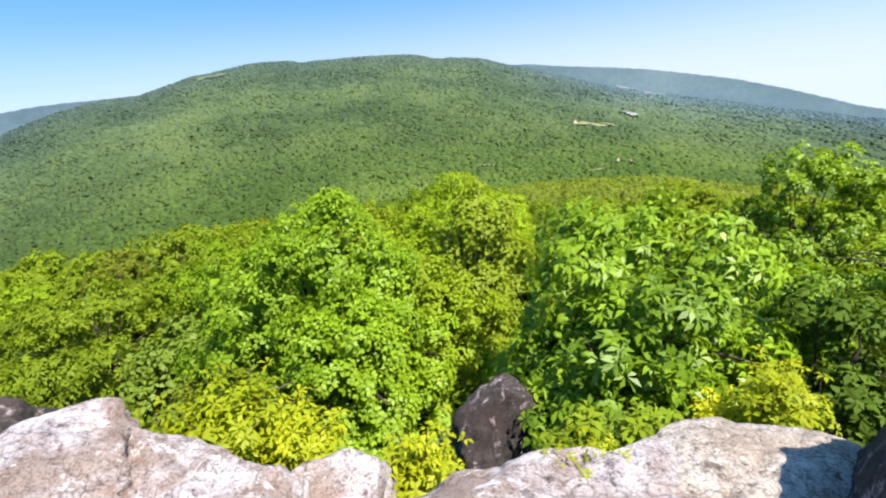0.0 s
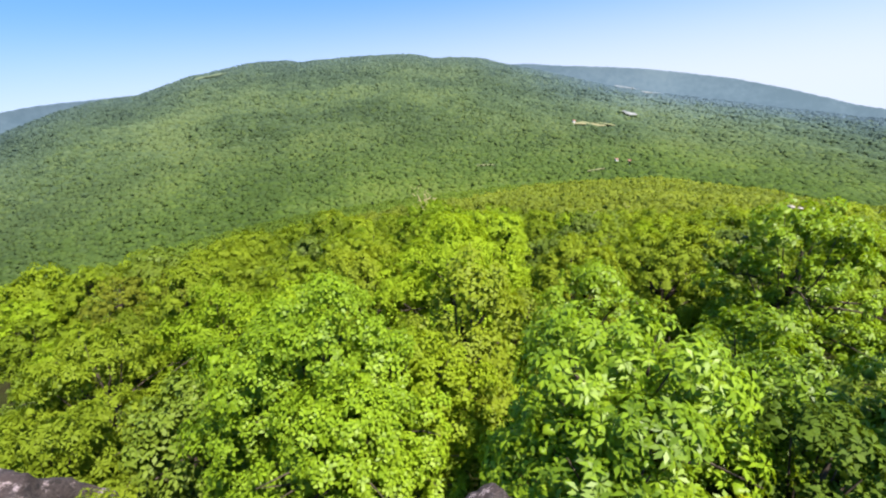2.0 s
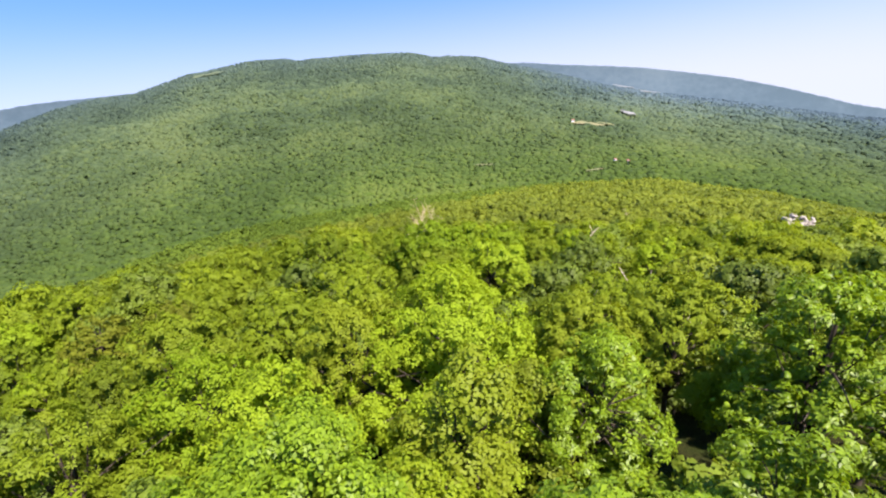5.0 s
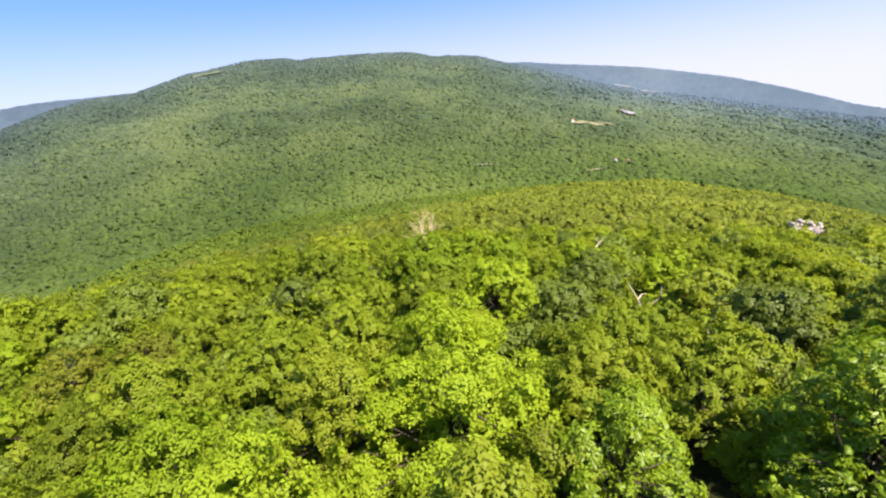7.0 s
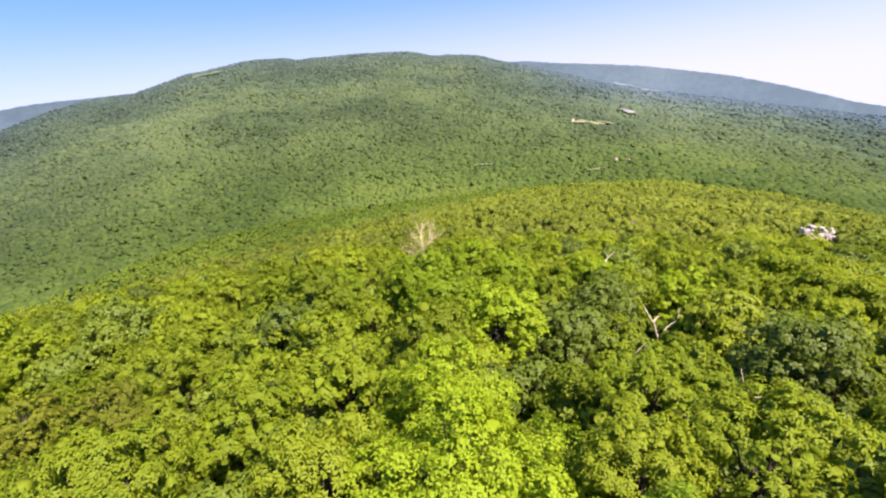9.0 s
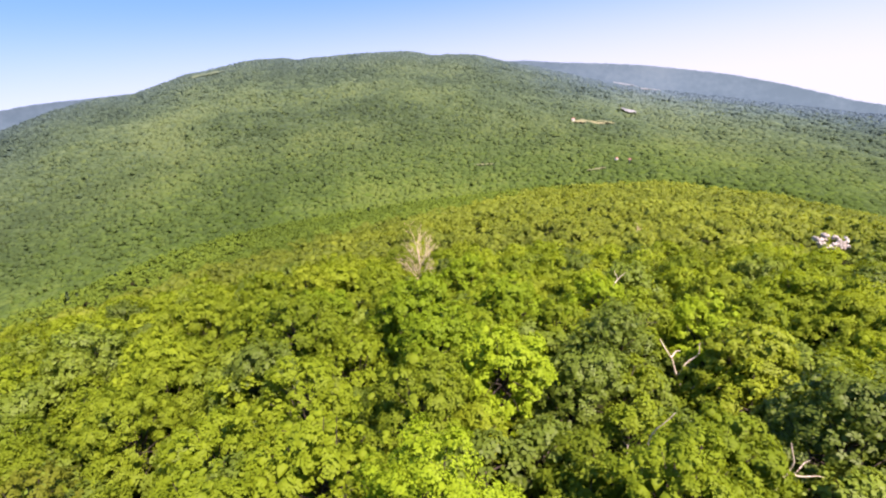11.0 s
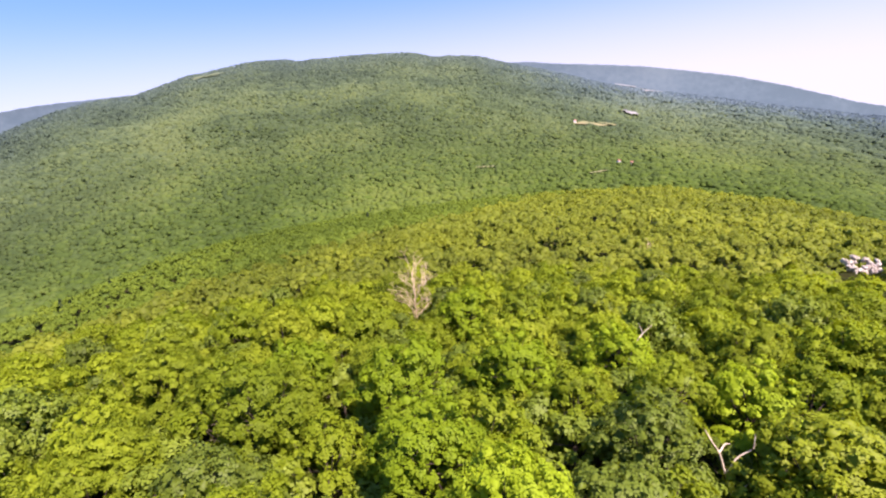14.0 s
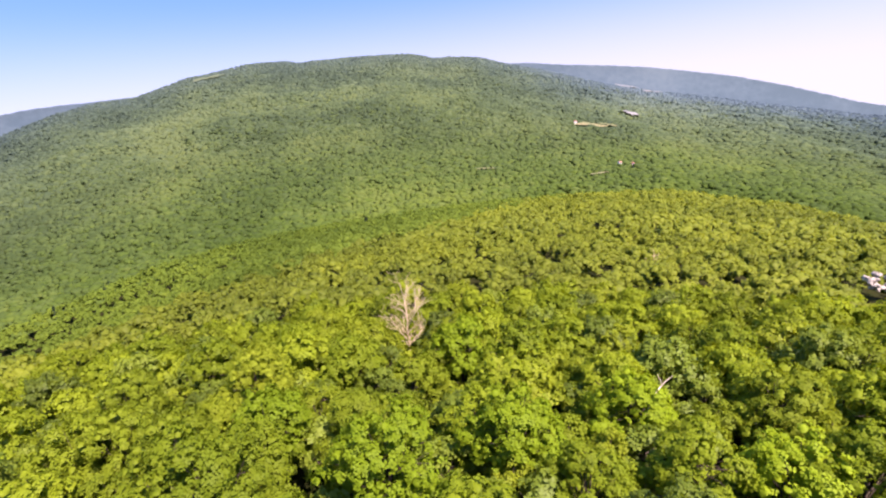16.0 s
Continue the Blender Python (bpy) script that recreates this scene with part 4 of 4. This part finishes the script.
def bare_limb(label, x, y, z, girth, arms):
    t = tagged(new("dead_tree"), label, "dead tree")
    for k, pts in enumerate(arms):
        p = np.array(pts, float)
        q = np.linspace(0, len(p) - 1, 3 * len(p))
        p = np.stack([np.interp(q, np.arange(len(p)), p[:, c]) + 0.03 * np.sin(q * 3.1 + c + k) for c in range(3)], -1)
        w = girth * (1.0 if k == 0 else 0.62)
        part("stem" if k == 0 else "branch", mesh_np("branch", *tube(p, np.linspace(w, w * 0.3, len(p)), 6), [DEADWOOD], True), t)
    t.matrix_basis = pose(x, y, z)


dead_tree("tall bare dead tree with a brown tangle of twigs", -2.55, 63.8, -22.4, 9.4, 0.8, 3, DEADTWIG, 0.1, 3, kids=3, arms=15)
bare_limb("bleached forked dead limb standing over a gap", 15.9, 31.6, -13.1, 0.1, [
    [(0, 0, -3), (-0.1, 0, 0), (-0.5, 0.1, 0.9), (-0.85, 0, 1.6), (-1.25, -0.1, 2.5), (-1.5, 0, 3.1), (-2.2, 0.2, 4.1)],
    [(-0.85, 0, 1.6), (-0.4, 0.2, 2.3), (0.0, 0.1, 2.8), (0.25, 0, 3.3), (0.15, 0, 4.0)],
    [(-1.45, 0, 3.0), (-1.1, 0.2, 3.2), (-0.85, 0.2, 3.3)], [(0, 0, 0.4), (0.35, -0.1, 0.9), (0.5, -0.1, 1.5)]])
dead_tree("small bare dead treetop among green crowns", 43.8, 108.0, -31.6, 6.0, 0.6, 12, DEADTWIG, 0.12, 2, kids=3)
dead_tree("slim bleached dead trunk between the crowns", 7.9, 20.2, -10.5, 5.6, 0.4, 15, DEADWOOD, 0.08, 0, kids=1)
bare_limb("bleached dead branches low in a gap", 12.0, 19.2, -7.5, 0.05, [
    [(-0.5, 0, -1.5), (0, 0, 0), (0.35, 0, 0.7), (0.4, 0, 1.3), (0.25, 0.1, 1.9)],
    [(0.35, 0, 0.7), (0.9, -0.1, 0.72), (1.5, -0.1, 0.62)], [(0.5, 0, 0.72), (0.75, 0, 1.05), (0.95, 0, 1.3)]])


bare_limb("short bleached dead limb leaning out of a crown", 14.4, 42.0, -10.6, 0.06, [
    [(-0.4, 0, -1.2), (0, 0, 0.6), (0.5, 0, 1.3), (0.9, 0.1, 1.75)], [(0.3, 0, 1.0), (0.2, 0, 1.5), (-0.1, 0, 1.9)]])


# ---------------------------------------------------------------- far clearings
def clearing(label, fx, fy, a, b, seed, mat, lift=-1.0):
    crng = np.random.RandomState(seed)
    n, rings = 28, 5
    ang = np.arange(n) * 2 * np.pi / n
    edge = 1 + 0.26 * np.sin(ang * 2 + seed) + 0.2 * np.sin(ang * 5 + 2 * seed) + crng.uniform(-0.06, 0.06, n)
    vs, f = [(fx, fy)], []
    for k in range(1, rings + 1):
        vs += list(zip(fx + a * np.cos(ang) * edge * k / rings, fy + b * np.sin(ang) * edge * k / rings))
    v = np.array(vs)
    v = np.concatenate([v, (canopy(v[:, 0], v[:, 1]) + lift)[:, None]], 1)
    for j in range(n):
        f.append((0, 1 + j, 1 + (j + 1) % n))
        for k in range(rings - 1):
            p, q = 1 + k * n + j, 1 + k * n + (j + 1) % n
            f += [(p, p + n, q + n), (p, q + n, q)]
    tagged(new("meadow", mesh_np("meadow", v, np.array(f), [mat], True)), label, "meadow", kind="structure")


for k, (fx, fy, a, b) in enumerate(FIELDS):
    clearing("open grassy shoulder below the crest" if k in (7, 10, 11) else "pale dry meadow cut into the valley woods", fx, fy, a, b, k + 1, MEADOW_GREEN if k in (7, 10, 11) else MEADOW if k in (0, 1, 6, 8, 9) else MEADOW_FAR)


# ---------------------------------------------------------------- farmhouses in the valley
def plain_paint(name, colour, rough):
    m, n, l, p = material(name)
    t = noise_tex(n, l, 1.5, 5)
    r = ramp(n, [(0.3, tuple(0.8 * c for c in colour)), (0.7, colour)])
    l.new(t.outputs[0], r.inputs[0]); l.new(r.outputs[0], p.inputs["Base Color"])
    p.inputs["Roughness"].default_value = rough
    return m


HOUSE_WALL, HOUSE_ROOF = plain_paint("white_boards", (0.72, 0.7, 0.66), 0.7), plain_paint("red_brown_roof", (0.26, 0.12, 0.08), 0.8)


def farmhouse(x, y, turn, wide, deep, high):
    """White walls with a pitched roof that stands out over them."""
    t = tagged(new("farmhouse"), "small white farmhouse with a red-brown roof among the valley woods", "house", "valley farmhouses")
    a, b, rise, lap = wide / 2, deep / 2, deep * 0.38, 0.5
    v = [(sx * a, sy * b, z) for z in (-6.0, high) for sx, sy in ((-1, -1), (1, -1), (1, 1), (-1, 1))] + [(-a, 0, high + rise), (a, 0, high + rise)]
    f = [(0, 1, 5), (0, 5, 4), (1, 2, 6), (1, 6, 5), (2, 3, 7), (2, 7, 6), (3, 0, 4), (3, 4, 7), (4, 7, 8), (5, 9, 6)]
    part("wall", mesh_np("wall", v, f, [HOUSE_WALL]), t)
    slope, v, f = rise / b, [], []
    for k, sy in enumerate((-1, 1)):
        for thick in (0.05, 0.3):
            v += [(-a - lap, 0, high + rise + thick), (a + lap, 0, high + rise + thick), (a + lap, sy * (b + lap), high - slope * lap + thick), (-a - lap, sy * (b + lap), high - slope * lap + thick)]
        o = 8 * k
        f += [(o, o + 1, o + 2, o + 3), (o + 4, o + 5, o + 6, o + 7), (o, o + 1, o + 5, o + 4), (o + 1, o + 2, o + 6, o + 5), (o + 2, o + 3, o + 7, o + 6), (o + 3, o, o + 4, o + 7)]
    part("roof", mesh_np("roof", v, f, [HOUSE_ROOF]), t)
    t.matrix_basis = pose(x, y, float(canopy(np.array([x]), np.array([y]))[0]) - 0.5, 0, 0, turn)


farmhouse(307.0, 850.0, 25, 5.0, 3.8, 1.6)
farmhouse(324.0, 834.0, -15, 4.4, 3.4, 1.6)
farmhouse(356.0, 1346.0, 10, 7.0, 5.0, 2.0)


# ---------------------------------------------------------------- dark pines in the far woods
def pine(height, radius, seed):
    prng = np.random.RandomState(seed)
    t = tagged(new("pine_tree"), "dark green pine standing out of the far woods", "tree", "scattered dark pines")
    n = 420
    h = prng.uniform(0.12, 1, n) ** 0.8
    a = prng.uniform(0, 6.28, n)
    tier = 0.65 + 0.35 * np.abs(np.sin(h * 20))
    q = radius * (1.05 - h) * tier * prng.uniform(0.5, 1.05, n)
    c = np.stack([q * np.cos(a), q * np.sin(a), h * height - 0.15 * q], -1)
    nor = unit(np.stack([np.cos(a), np.sin(a), np.full(n, 0.9)], -1))
    v, f, nv = rosettes(c, nor, 4, 0.85, 0.3, prng, False)
    part("crown", mesh_np("crown", v, f, [LEAF_PINE], True, nv), t)
    v, f = tube(np.array([[0, 0, -0.5], [0, 0, height * 0.5], [0, 0, height * 0.95]]), [0.22, 0.14, 0.04], 6)
    part("trunk", mesh_np("trunk", v, f, [BARK], True), t)
    return t


LEAF_PINE = leaf_material("pine_needle", (0.022, 0.045, 0.016), (0.032, 0.062, 0.02), (0.045, 0.08, 0.024), 0.65, 0.15, 0.4)
first = pine(10, 3.0, 2)
spots = [(-49.2, 312.4, 1.1), (-113.5, 725.4, 0.9), (71.3, 909.9, 1.2), (80.0, 911.9, 1.1), (88.7, 912.9, 1.1), (96.8, 907.8, 1.0), (279.8, 971.6, 1.3), (272.1, 967.9, 1.1), (-192.4, 264.3, 0.9), (-436.8, 585.3, 0.8), (260.0, 827.0, 1.2), (268.1, 803.7, 1.1), (321.8, 833.2, 1.2), (-1002.4, 1061.7, 1.3), (-951.9, 1016.5, 1.3), (-968.2, 1010.2, 1.2), (-213.4, 251.7, 0.8), (-209.1, 253.6, 0.8), (441.6, 613.4, 1.0), (-1057.0, 1629.6, 1.4), (-875.7, 1266.1, 1.5), (-880.8, 1255.4, 1.4), (-347.4, 880.4, 1.0), (-222.4, 891.3, 1.1), (-660.5, 950.6, 1.2)]
for k, (x, y, size) in enumerate(spots):
    m = pose(x, y, float(canopy(np.array([x]), np.array([y]))[0]) - 9.0 * size, 0, 0, 47 * k) @ Matrix.Scale(size, 4)
    ob = first if k == 0 else copy_thing(first, m)
    ob.matrix_basis = m
